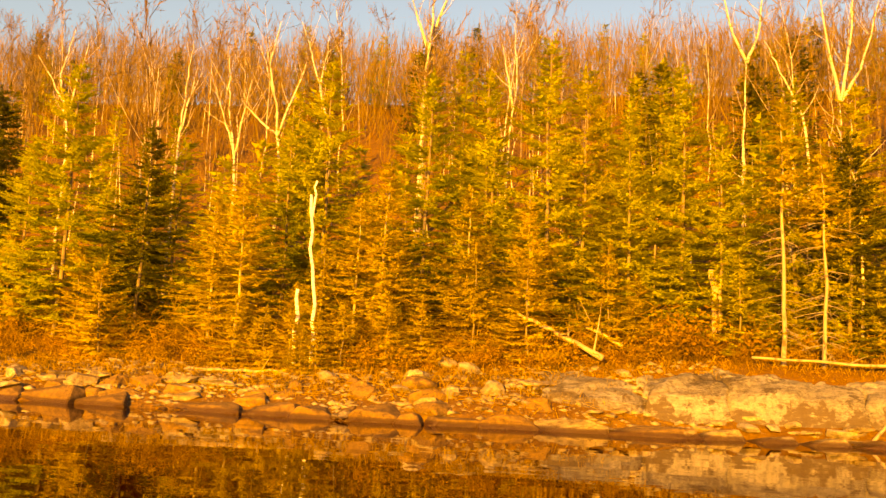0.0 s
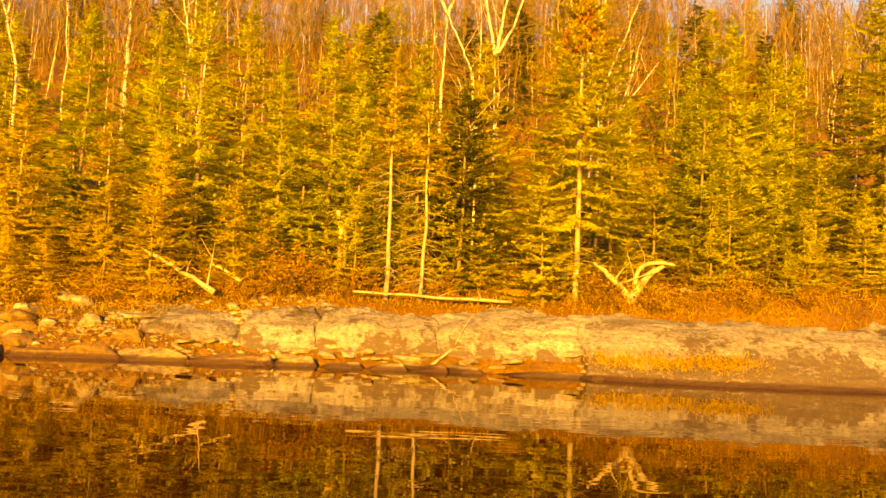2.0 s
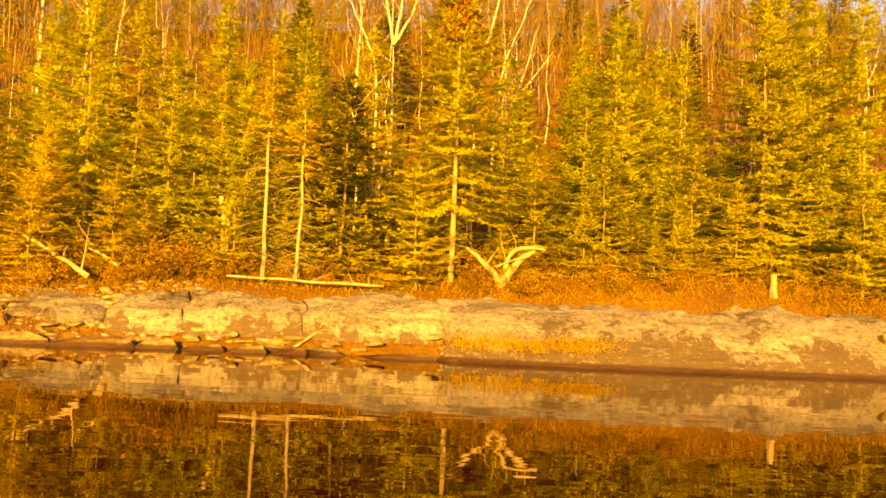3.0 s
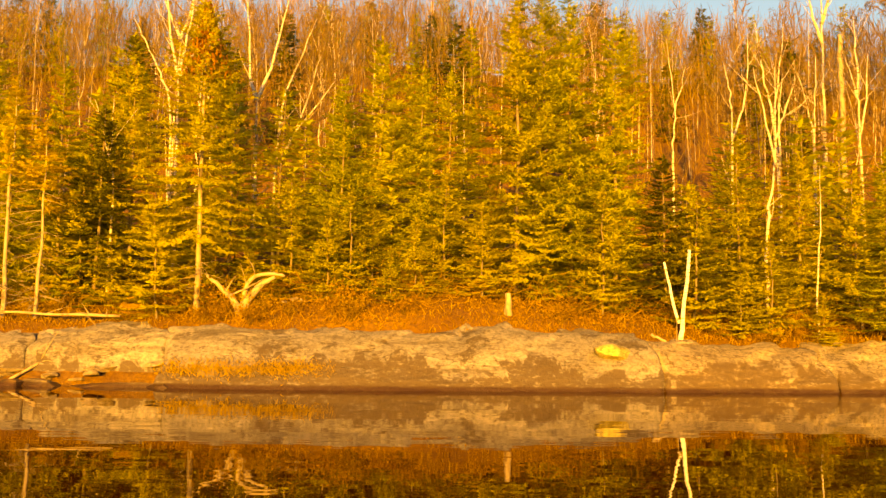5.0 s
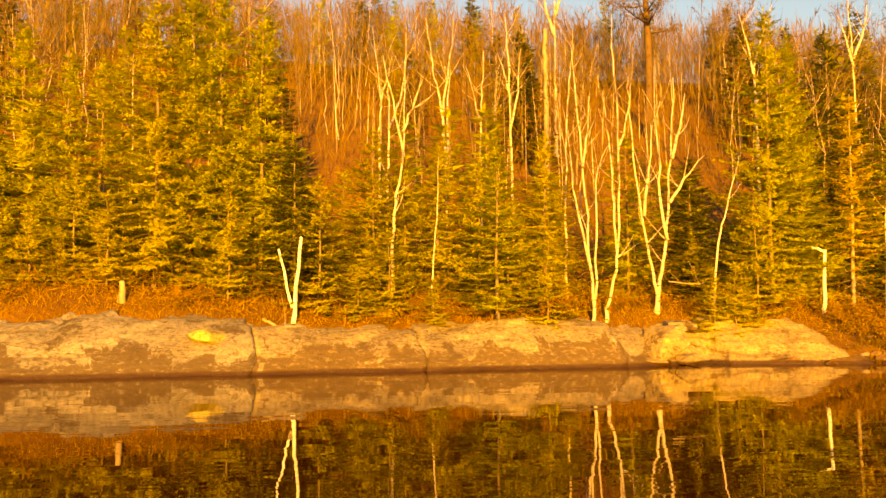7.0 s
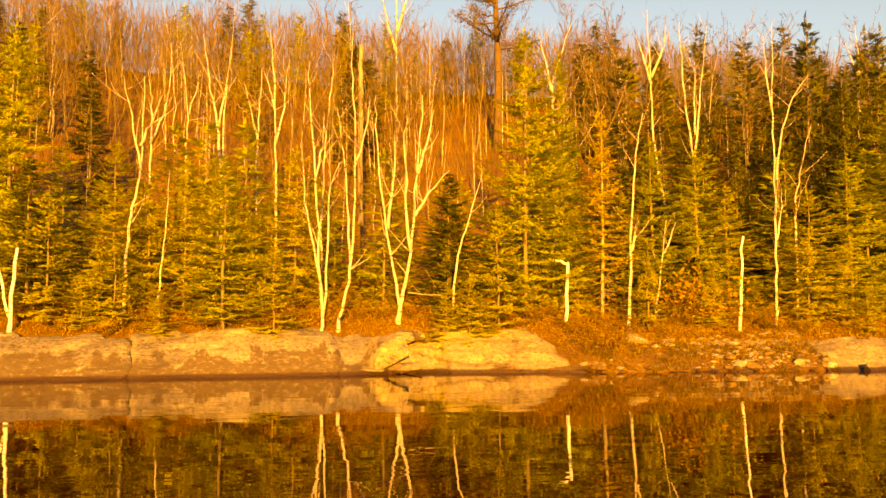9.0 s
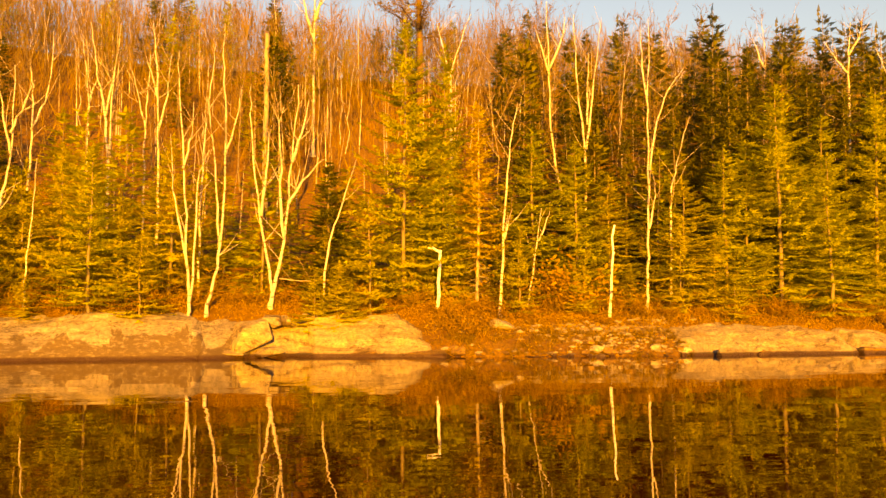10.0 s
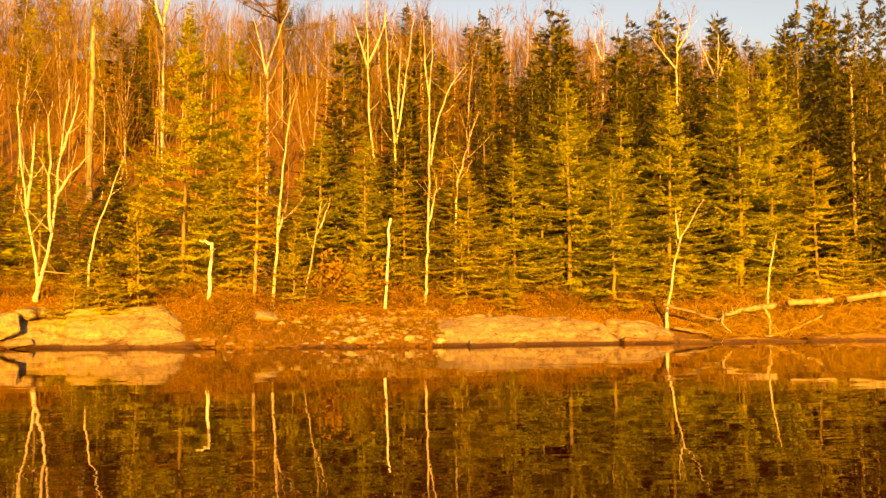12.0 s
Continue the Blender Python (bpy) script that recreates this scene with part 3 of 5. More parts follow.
big = conifer_meshes(31, 8.1, 2.5, 0.25, NEEDLES_YOUNG, droop=0.28, bare=26, bark=WEATHERED, tufts=4)
ob = plant("spruce", big, 8.8, 20.1, (1, (9.7 - float(ground_z(8.8, 20.1))) / 8.1), 30, "large old spruce with drooping boughs and rusty cones at its top", "tree", "spruces at the forest edge")
r = np.random.RandomState(8)
n = 1500
hz, az = 8.1 - 2.1 * r.rand(n) ** 0.9, r.uniform(0, 6.28, n)
rad = (8.1 - hz) * 0.30 * r.uniform(0.3, 1.1, n) + 0.04
V, F = slivers(np.stack([rad * np.cos(az), rad * np.sin(az), hz], 1), np.stack([r.normal(0, 0.3, n), r.normal(0, 0.3, n), -np.ones(n)], 1), r.uniform(0.08, 0.17, n), r.uniform(0.04, 0.07, n), r, 0.5)
tagged(part("coned_tip", mesh_of("coned_tip", V, F, NEEDLES_DRY), ob, "hanging rust-brown cones"), kind="stuff")
# a second row closes the stand behind the first
rng = np.random.RandomState(21)
for k in range(78):
    x, y = -20 + 84 * (k + rng.uniform(-0.3, 0.3)) / 78, rng.uniform(21.8, 25.5)
    h = rng.uniform(3.2, 6.0)
    if y < 24 and (40.2 < x < 43.2 or 59.4 < x < 64.5 or 19.9 < x < 21.2):
        continue
    # deep in the eastern stand, shade comes painted into the needles
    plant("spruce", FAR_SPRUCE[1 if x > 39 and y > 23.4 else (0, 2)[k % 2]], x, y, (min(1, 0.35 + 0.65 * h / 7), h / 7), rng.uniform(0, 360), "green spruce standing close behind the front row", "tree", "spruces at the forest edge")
for k in range(26):             # thicket of firs added deeper in the stand, shade painted into their needles
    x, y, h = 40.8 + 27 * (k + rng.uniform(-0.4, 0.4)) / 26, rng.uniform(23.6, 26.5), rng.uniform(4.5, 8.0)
    plant("fir", KINDS[3], x, y, (0.75, h / 7), rng.uniform(0, 360), "fir deep in the stand behind sunlit spruces, shade painted into its needles", "tree", "dark firs in the stand")
for k in range(46):
    x, u = -18 + 80 * (k + rng.uniform(-0.4, 0.4)) / 46, rng.uniform(2.9, 4.4)
    h = rng.uniform(1.3, 2.8)
    plant("young_spruce", (SMALL_GOLDEN if x < 3 else SMALL)[k % 2], x, float(shore(x)) + u, ((h / 3.5) ** 0.7, h / 3.5), rng.uniform(0, 360), "low bushy spruce sapling on the leaf-strewn bank", "tree", "young spruces on the bank")


# ---- bare birches ----
def twigs_on(lines, rng, count, length, spread=0.75, wide=0.012):
    """Fine side twigs along limbs: thin tapering branches with slivers at their ends."""
    V, F = [], []
    base, d, ln = [], [], []
    for P, r in lines:
        m = max(2, int(count * len(P) / 10))
        for _ in range(m):
            k = rng.uniform(0.25, 1.0) * (len(P) - 1)
            i = min(int(k), len(P) - 2)
            q = P[i] + (P[i + 1] - P[i]) * (k - i)
            up = (P[i + 1] - P[i]) / (np.linalg.norm(P[i + 1] - P[i]) + 1e-9)
            e = up * rng.uniform(0.5, 1.0) + rng.normal(0, spread * 0.6, 3)
            e /= np.linalg.norm(e)
            L = length * rng.uniform(0.3, 1.0)
            base.append(q), d.append(e), ln.append(L)
            for _ in range(5):
                s = rng.uniform(0.25, 0.95)
                e2 = e + rng.normal(0, 0.45, 3) + [0, 0, 0.15]
                base.append(q + e * L * s), d.append(e2), ln.append(L * rng.uniform(0.2, 0.5))
    base, d, ln = np.array(base), np.array(d), np.array(ln)
    return slivers(base, d, ln, wide + 0.012 * ln, rng, 0.2)


def bare_tree(name, x, y, stems, label, group="", bark=None, thick=0.072, twigs=18, twig_len=0.9, category="tree", seed=0, cut=False):
    """A leafless tree. Each stem is a line of (x, z) points; the first starts at the foot, the others fork from it."""
    rng = np.random.RandomState(seed + int(abs(x) * 10))
    p = here(x, y)
    ob = holder(name, Matrix.Translation(p), label, category, group)
    lines, limbs = [], []
    for k, pts in enumerate(stems):
        wob = np.cumsum(rng.normal(0, 0.07, len(pts)))
        Q = np.array([[a - x, w * (0 if i == 0 else 1), c - p.z] for i, ((a, c), w) in enumerate(zip(pts, wob))])
        if k == 0 and Q[0, 2] > 0.05:
            Q = np.vstack([[0, 0, -0.1], Q])
        n = max(8, int(np.sum(np.linalg.norm(np.diff(Q, axis=0), axis=1)) / 0.35))
        L = smooth_line(Q, n)
        L[1:-1] += rng.normal(0, 0.018, (n - 2, 3))
        r0 = 0.8 * thick if k == 0 else thick * 0.55
        f = np.linspace(1, 0.72 if cut else 0.16, n)
        r = r0 * f * (1 + 0.35 * np.exp(-np.maximum(L[:, 2], 0) * 5))
        lines.append((L, r))
        limbs.append(part("trunk" if k == 0 else "stem", clean_mesh("trunk", [tube(L, r, 7)], bark or BIRCH), ob))
    if twigs:
        V, F = twigs_on(lines, rng, twigs, twig_len)
        tagged(part("twigwork", mesh_of("twigwork", V, F, TWIG), ob), kind="stuff")
        for (P, r), limb_ob in zip(lines, limbs):
            for _ in range(max(1, twigs // 4)):
                i = rng.randint(len(P) // 3, len(P) - 1)
                e = np.array([rng.normal(0, 0.6), rng.normal(0, 0.4), rng.uniform(0.5, 1.1)])
                e *= twig_len * rng.uniform(0.6, 1.3) / np.linalg.norm(e)
                limb = tube(smooth_line([P[i], P[i] + e * 0.5 + rng.normal(0, 0.05, 3), P[i] + e + [0, 0, 0.12]], 6), np.linspace(r[i] * 0.36, 0.004, 6), 5, False)
                part("bough", clean_mesh("bough", [limb], bark or BIRCH), limb_ob)
    return ob


WHITE = "bare white-barked birch with forked stem rising behind the spruces"
bare_tree("birch", -9.0, 24, [[(-9.0, 6.5), (-9.2, 8.56), (-9.5, 9.8), (-9.24, 11.2)], [(-9.2, 8.56), (-9.87, 10.5)], [(-9.1, 7.7), (-10.1, 8.4), (-10.3, 8.9)], [(-9.1, 7.7), (-8.56, 9.3), (-8.4, 10.0)]], WHITE, "birches")
bare_tree("birch", -10.4, 24.1, [[(-10.4, 6.5), (-10.7, 8.4), (-10.83, 10.2)], [(-10.5, 7.0), (-10.1, 9.5)], [(-10.5, 7.2), (-11.2, 9.2)]], WHITE, "birches")
bare_tree("birch", -12.8, 25, [[(-12.8, 7.0), (-12.7, 9.2), (-12.6, 11.1)], [(-12.75, 8.0), (-12.3, 10.2)]], WHITE, "birches")
bare_tree("birch", -5.8, 29.4, [[(-5.8, 9), (-5.75, 11.7), (-5.6, 13.2), (-5.5, 16)], [(-5.7, 12.2), (-6.5, 14.5)], [(-5.6, 13), (-4.9, 15)]], WHITE, "birches", thick=0.12)
bare_tree("birch", -2.3, 24.7, [[(-2.35, 5), (-2.3, 6.7), (-2.29, 7.9), (-2.1, 9.5), (-2.26, 11.4)], [(-2.2, 8.8), (-2.6, 10.8)]], "bare birch with a slender wavy white trunk", "birches")
bare_tree("birch", 5.3, 30.3, [[(5.3, 8.9), (5.42, 12.1)], [(5.42, 12.1), (4.8, 13.4), (4.4, 16)], [(5.42, 12.1), (5.85, 13.4), (6.0, 16)]], WHITE, "birches", thick=0.11)
bare_tree("birch", 7.0, 24.6, [[(6.96, 6.5), (6.88, 8.9)], [(6.88, 8.9), (6.6, 10.4), (6.3, 12.6)], [(6.88, 8.9), (7.16, 10.4), (7.3, 12.6)], [(6.88, 8.9), (7.5, 9.9), (7.9, 11.8)]], WHITE, "birches", thick=0.10)
bare_tree("birch", 6.4, 26, [[(6.37, 8.6), (5.7, 10), (5.1, 11.2)]], "thin birch leaning well over", "birches", thick=0.07, twigs=8)
bare_tree("birch", -8.4, 27, [[(-8.4, 8.5), (-9.1, 10.9), (-9.7, 12.5)], [(-8.9, 10), (-8.7, 12)]], WHITE, "birches")
bare_tree("birch", -17.3, 26, [[(-17.3, 8.4), (-17.8, 10.2), (-17.5, 12)], [(-17.4, 8.8), (-16.9, 11.5)], [(-17.6, 9.4), (-18.6, 11)]], WHITE, "birches")
bare_tree("birch", 10.0, 24.3, [[(9.97, 6.5), (10.2, 8.3), (11.1, 10.8)], [(10.1, 6.2), (10.77, 7.9), (11.25, 9.7)], [(10.3, 6.7), (10.7, 7.5), (11.7, 8.9)]], "birch with three stems leaning one way", "birches", thick=0.08)
bare_tree("birch", 9.4, 24.2, [[(9.4, 6.5), (9.36, 8.2)], [(9.36, 8.2), (9.1, 9.1), (9.0, 11.5)], [(9.36, 8.2), (9.8, 9.3), (10.3, 11.8)]], WHITE, "birches", thick=0.12)
bare_tree("birch", 6.3, 21, [[(6.3, 5.2), (6.13, 5.9), (5.75, 7.2)], [(6.2, 5.5), (6.15, 7.4)]], "thin bent birch among the spruces", "birches", thick=0.05, twigs=8)
bare_tree("birch", 15.7, 24.8, [[(15.74, 6.2), (15.68, 9.6)]], "slim straight grey birch among spruces", "birches", thick=0.06)
bare_tree("aspen", 30.95, 30.7, [[(30.95, 8.8), (30.97, 11.0), (30.96, 13.2)]], "stout pale dead trunk standing tall on the slope", "", thick=0.16, twigs=4, bark=WEATHERED, cut=True)
bare_tree("birch", 33.4, 37, [[(33.4, 10), (33.4, 19)], [(33.4, 15), (32.6, 18)], [(33.4, 16), (34.2, 18.6)]], "tall white birch high on the slope", "birches", thick=0.17)
bare_tree("birch", 23.3, 20.3, [[(23.3, 3.9), (23.63, 5.7), (23.65, 8.4)], [(23.63, 5.7), (23.1, 8.4)], [(23.6, 6.4), (24.2, 8.0)]], "birch with a bundle of upright branches", "birches", thick=0.075, twigs=18)
bare_tree("birch", 26.8, 24.6, [[(26.77, 6.9), (26.9, 10.2)], [(26.8, 7.6), (26.3, 9.6)]], WHITE, "birches", thick=0.07)
bare_tree("birch", 24.0, 30, [[(23.96, 8.4), (24.05, 9.5), (23.7, 12.5)], [(24.0, 9.5), (24.5, 11.5)]], WHITE, "birches")
bare_tree("birch", 28.8, 22, [[(28.8, 4.8), (29.0, 8.1), (29.2, 10.2)]], WHITE, "birches", thick=0.06)
bare_tree("birch", 24.27, 19.6, [[(24.27, 2.4), (24.42, 3.9), (24.48, 5.6)]], "very thin white birch sapling", "birches", thick=0.045, twigs=5, twig_len=0.5)
bare_tree("birch", 28.7, 19.4, [[(28.7, 1.25), (28.66, 2.2), (28.6, 3.07), (28.49, 4.99), (28.39, 6.66), (28.23, 8.22), (28.26, 8.9)], [(28.62, 2.6), (28.3, 4.2), (28.19, 4.9), (28.07, 6.42)], [(28.72, 1.6), (28.88, 3.25), (28.81, 5.02), (28.96, 5.58), (29.19, 5.99)], [(28.45, 5.4), (28.65, 6.3), (28.7, 7.4)]], "clump of slender white birch stems on the rock edge", "birches", thick=0.072, twigs=16)
bare_tree("birch", 29.15, 19.7, [[(29.15, 1.3), (29.36, 2.2), (29.57, 3.3), (29.63, 5.42), (29.58, 7.7), (29.51, 9.19), (29.54, 9.89)], [(29.5, 3.0), (29.34, 5.63), (29.07, 7.55)], [(29.6, 5.9), (29.9, 6.8), (30.05, 7.9)]], "slender white birch curving up from the rock edge", "birches", thick=0.072, twigs=16)
bare_tree("birch", 31.0, 20.5, [[(31.0, 1.6), (31.2, 2.4), (31.38, 3.2), (31.5, 4.67), (31.65, 6.45), (31.77, 8.38)], [(31.05, 1.9), (30.95, 2.7), (30.62, 4.47), (30.32, 6.99), (30.33, 8.29)], [(31.4, 3.5), (31.22, 4.78), (31.31, 5.84), (31.15, 7.03), (31.32, 7.63)], [(31.5, 4.6), (31.99, 5.39), (32.57, 6.01)], [(30.7, 4.2), (30.85, 5.83), (30.87, 6.89)], [(31.6, 5.9), (31.95, 7.0), (32.1, 7.9)]], "white birch forking low in a wide V", "birches", thick=0.10, twigs=16)
bare_tree("birch", 25.6, 24.6, [[(25.63, 6.19), (25.41, 8.54), (25.21, 9.33), (24.94, 11.17)], [(25.5, 8.0), (25.73, 9.49), (25.9, 11.24)], [(25.68, 6.5), (25.66, 8.4), (25.8, 9.6)]], WHITE, "birches", thick=0.085)
bare_tree("birch", 27.4, 23, [[(27.44, 5.2), (27.34, 8.39), (26.95, 9.64)], [(27.34, 8.2), (27.27, 9.66), (27.16, 10.81)], [(27.38, 7.2), (27.7, 8.6), (27.75, 9.8)]], WHITE, "birches", thick=0.075)
bare_tree("birch", 23.5, 23, [[(23.5, 5.4), (23.56, 8.17), (23.37, 9.4)], [(23.52, 7.06), (24.03, 8.32), (24.08, 10.32)]], WHITE, "birches", thick=0.07)
bare_tree("birch", 32.5, 20, [[(32.7, 3.4), (33.05, 4.4), (33.55, 6.0)]], "thin birch leaning aslant", "birches", thick=0.055, twigs=5)
bare_tree("birch", 38.15, 20.1, [[(38.16, 1.2), (38.3, 3.8), (38.5, 6.5), (38.76, 8.0)], [(38.3, 3.6), (38.6, 4.6)]], "slender wavy white birch at the water's edge", "birches", thick=0.085)
bare_tree("birch", 39.2, 20.5, [[(39.2, 1.4), (39.5, 3.1), (39.75, 4.7)], [(39.6, 3.6), (40.0, 4.6)]], "small birch with a crooked stem", "birches", thick=0.06, twigs=10, twig_len=0.6)
bare_tree("birch", 43.2, 20.1, [[(43.24, 2.0), (43.30, 3.37), (43.36, 6.38), (43.33, 8.58), (43.49, 9.89), (43.4, 11.2)], [(43.40, 6.0), (43.66, 7.94), (44.24, 9.02), (44.68, 9.58)], [(43.34, 8.3), (43.14, 9.87), (43.16, 11.05)], [(43.32, 4.0), (43.55, 4.9), (43.62, 5.6)]], WHITE, "birches", thick=0.066, twigs=18)
bare_tree("birch", 42.7, 26.8, [[(42.75, 6.2), (42.64, 6.8), (42.33, 8.74), (42.27, 11.75), (42.21, 14.14)], [(42.3, 11.3), (42.94, 12.75), (43.0, 13.6)], [(42.3, 11.0), (41.6, 13.0)]], WHITE, "birches", thick=0.10)
bare_tree("birch", 43.1, 25, [[(43.1, 7.5), (42.8, 10.3), (42.7, 13.0)], [(43.15, 7.6), (43.6, 10.6), (43.9, 13.0)], [(43.2, 8.6), (43.3, 11.5)]], WHITE, "birches", thick=0.085)
bare_tree("birch", 44.4, 20.7, [[(44.45, 4.6), (44.51, 5.58), (44.81, 6.52), (45.35, 8.14)]], WHITE, "birches", thick=0.06)
bare_tree("birch", 38.2, 27, [[(38.2, 9), (38.16, 11), (39.0, 13.4)], [(38.2, 10.3), (37.6, 12.9)]], WHITE, "birches", thick=0.10)
bare_tree("birch", 51.3, 18.6, [[(51.4, 1.4), (51.85, 3.5), (52.8, 4.9)], [(51.85, 3.5), (51.8, 4.6)]], "small crooked birch forking near its top", "birches", thick=0.075, twigs=6, twig_len=0.6)
bare_tree("birch", 55.9, 19.5, [[(55.9, 1.3), (56.0, 2.8), (56.27, 3.9)]], "short pale leaning birch stem", "birches", thick=0.08, twigs=3, twig_len=0.5)
bare_tree("birch", 56.5, 27, [[(56.53, 8.5), (56.61, 12.79), (56.77, 14.39)], [(56.59, 12.0), (55.9, 12.7), (55.36, 13.41)], [(56.65, 12.9), (57.2, 13.8), (57.3, 14.6)]], WHITE, "birches", thick=0.09)
bare_tree("birch", 54.2, 30, [[(54.18, 9.0), (54.36, 13.52), (54.3, 15.6)], [(54.3, 13.0), (53.7, 14.5)]], WHITE, "birches", thick=0.09)
bare_tree("birch", 58.0, 26, [[(58.0, 9), (58.2, 13.5)], [(58.1, 11), (57.2, 13)], [(58.15, 11.5), (58.9, 13.2)]], WHITE, "birches", thick=0.10)
bare_tree("birch", 63.4, 24, [[(63.5, 9), (63.3, 14)], [(63.4, 11), (64, 13.5)]], WHITE, "birches", thick=0.10)
# broken stems
bare_tree("birch_snag", -6.0, 19, [[(-6.03, 2.1), (-6.15, 3.5), (-6.28, 4.9)], [(-6.23, 4.2), (-6.1, 5.2)]], "broken dead birch stem with peeling white bark", "snags", PAPER, 0.06, 0, category="dead tree", cut=True)
bare_tree("birch_snag", -6.42, 18.95, [[(-6.41, 2.0), (-6.42, 2.7)]], "short white birch stub beside a taller snag", "snags", PAPER, 0.07, 0, category="dead tree", cut=True)
bare_tree("birch_snag", 20.66, 19.2, [[(20.68, 1.4), (20.74, 2.4), (20.83, 3.33)], [(20.63, 1.55), (20.45, 2.4), (20.27, 3.04)]], "broken birch with bare white prongs", "snags", PAPER, 0.072, 0, category="dead tree", cut=True)
bare_tree("birch_snag", 36.16, 20.2, [[(36.16, 1.4), (36.23, 3.23)], [(36.22, 3.16), (36.05, 3.3), (35.85, 3.3)]], "dead white birch stub with a bracket of bark on top", "snags", PAPER, 0.085, 0, category="dead tree", cut=True)
bare_tree("birch_snag", 41.8, 19.9, [[(41.8, 1.1), (41.96, 4.11)]], "straight bare white pole of a dead birch", "snags", PAPER, 0.06, 0, category="dead tree", cut=True)
bare_tree("tree_stump", 3.08, 20.9, [[(3.07, 1.9), (3.02, 3.3), (2.93, 3.66)], [(3.12, 2.2), (3.15, 3.45)], [(3.03, 2.6), (3.05, 3.52)]], "splintered grey stump standing upright", "snags", DEADWOOD, 0.105, 0, category="stump", cut=True)
bare_tree("tree_stump", 16.46, 19.6, [[(16.46, 1.5), (16.46, 1.75), (16.46, 2.0), (16.46, 2.24)]], "short sawn pale stump", "snags", DEADWOOD, 0.115, 0, category="stump", cut=True)
for k, (x, y, z1) in enumerate([(4.29, 19.7, 7.4), (5.1, 19.6, 6.4)]):
    h = z1 - float(ground_z(x, y))
    plant("dying_spruce", conifer_meshes(51 + k, h, 0.85, 0.56, NEEDLES_GOLD, bare=44, bark=WEATHERED), x, y, (1, 1), k * 90, "thin dying spruce with bare lower trunk and many dead twigs", "tree", "snags")


# ---- woods on the slope behind ----
def sapling_meshes(seed, height, tone):
    rng = np.random.RandomState(seed)
    lines, pieces = [], []
    n = 9
    L = np.stack([np.cumsum(rng.normal(0, 0.10, n)), np.cumsum(rng.normal(0, 0.10, n)), np.linspace(-0.2, height, n)], 1)
    r = np.linspace(0.042, 0.010, n)
    main = clean_mesh("trunk", [tube(L, r, 5, False)], tone)
    lines.append((L, r))
    for _ in range(7):
        i = rng.randint(3, n - 1)
        e = np.array([rng.normal(0, 0.5), rng.normal(0, 0.5), 1.2]) * rng.uniform(0.8, 1.9)
        Q = smooth_line([L[i], L[i] + e * 0.5, L[i] + e + [0, 0, 0.3]], 6)
        pieces.append(tube(Q, np.linspace(r[i] * 0.6, 0.006, 6), 3, False))
        lines.append((Q, None))
    V, F = twigs_on(lines, rng, 16, 1.15, 0.7, 0.024)
    return main, mesh_of("crown", V, F, TWIG), [], clean_mesh("limbwork", pieces, tone)


SAPLINGS = [sapling_meshes(60 + k, 7.0, (BIRCH, BARK, WEATHERED, BARK, BIRCH, TWIG, WEATHERED)[k % 7]) for k in range(7)]
rng = np.random.RandomState(5)
for k in range(310):
    x, v = rng.uniform(-36, 92), rng.uniform(0, 1) ** 0.7
    y = 24.5 + 23 * v
    s = rng.uniform(0.75, 1.15) - 0.38 * v
    plant("bare_sapling", SAPLINGS[k % 7], x, y, (s, s * rng.uniform(1.0, 1.25)), rng.uniform(0, 360), "leafless birch sapling with fine reddish twigs on the slope", "tree", "leafless saplings on the slope")
TALL = [(41.4, 27, 12.4), (51.6, 30, 14.8), (57.4, 30, 15.2), (57.2, 28, 14.0), (62.3, 26, 14.4), (66.4, 30, 16.5), (65.9, 28, 14.9), (57.1, 33, 15.6), (62.2, 33, 16.2), (31.4, 36, 15.0), (32.3, 38, 15.1), (54.6, 29, 13.4), (59.8, 29, 14.2),
        (48.9, 31, 14.0), (46.1, 34, 15.2), (60.4, 36, 17.0), (55.0, 37, 17.2), (50.4, 38, 17.0), (65.0, 37, 17.8), (70.2, 34, 18.0), (68.0, 31, 15.8), (43.8, 38, 16.6), (72.4, 38, 19.5), (64.1, 30, 14.6), (53.1, 32, 14.6), (69.4, 27, 14.8)]
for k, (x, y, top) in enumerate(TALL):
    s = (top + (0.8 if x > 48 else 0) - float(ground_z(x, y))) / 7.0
    # all of these use the needles with shade put into their colour
    plant("slope_spruce", FAR_SPRUCE[1], x, y, (min(1, 0.25 + 0.6 * s), s), k * 71, "tall dark spruce standing out of the woods on the slope, shade painted into its needles", "tree", "spruces on the slope")
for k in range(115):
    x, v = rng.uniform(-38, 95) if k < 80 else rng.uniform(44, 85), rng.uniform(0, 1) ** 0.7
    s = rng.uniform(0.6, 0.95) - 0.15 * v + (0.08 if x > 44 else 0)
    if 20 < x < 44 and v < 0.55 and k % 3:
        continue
    # index 1 is the spruce with shade in its needle colour
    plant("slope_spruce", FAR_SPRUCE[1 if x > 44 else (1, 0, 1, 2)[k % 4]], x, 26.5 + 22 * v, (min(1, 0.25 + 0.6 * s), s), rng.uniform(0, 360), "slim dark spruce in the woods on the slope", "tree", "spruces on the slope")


for k in range(54):
    x = -36 + 122 * (k + rng.uniform(-0.4, 0.4)) / 54
    s = rng.uniform(0.42, 0.85)
    plant("crest_spruce", FAR_SPRUCE[(1, 0, 2)[k % 3]], x, rng.uniform(44, 52), (0.3 + 0.5 * s, s), rng.uniform(0, 360), "small spruce against the sky on the hill's crest", "tree", "spruces on the crest")


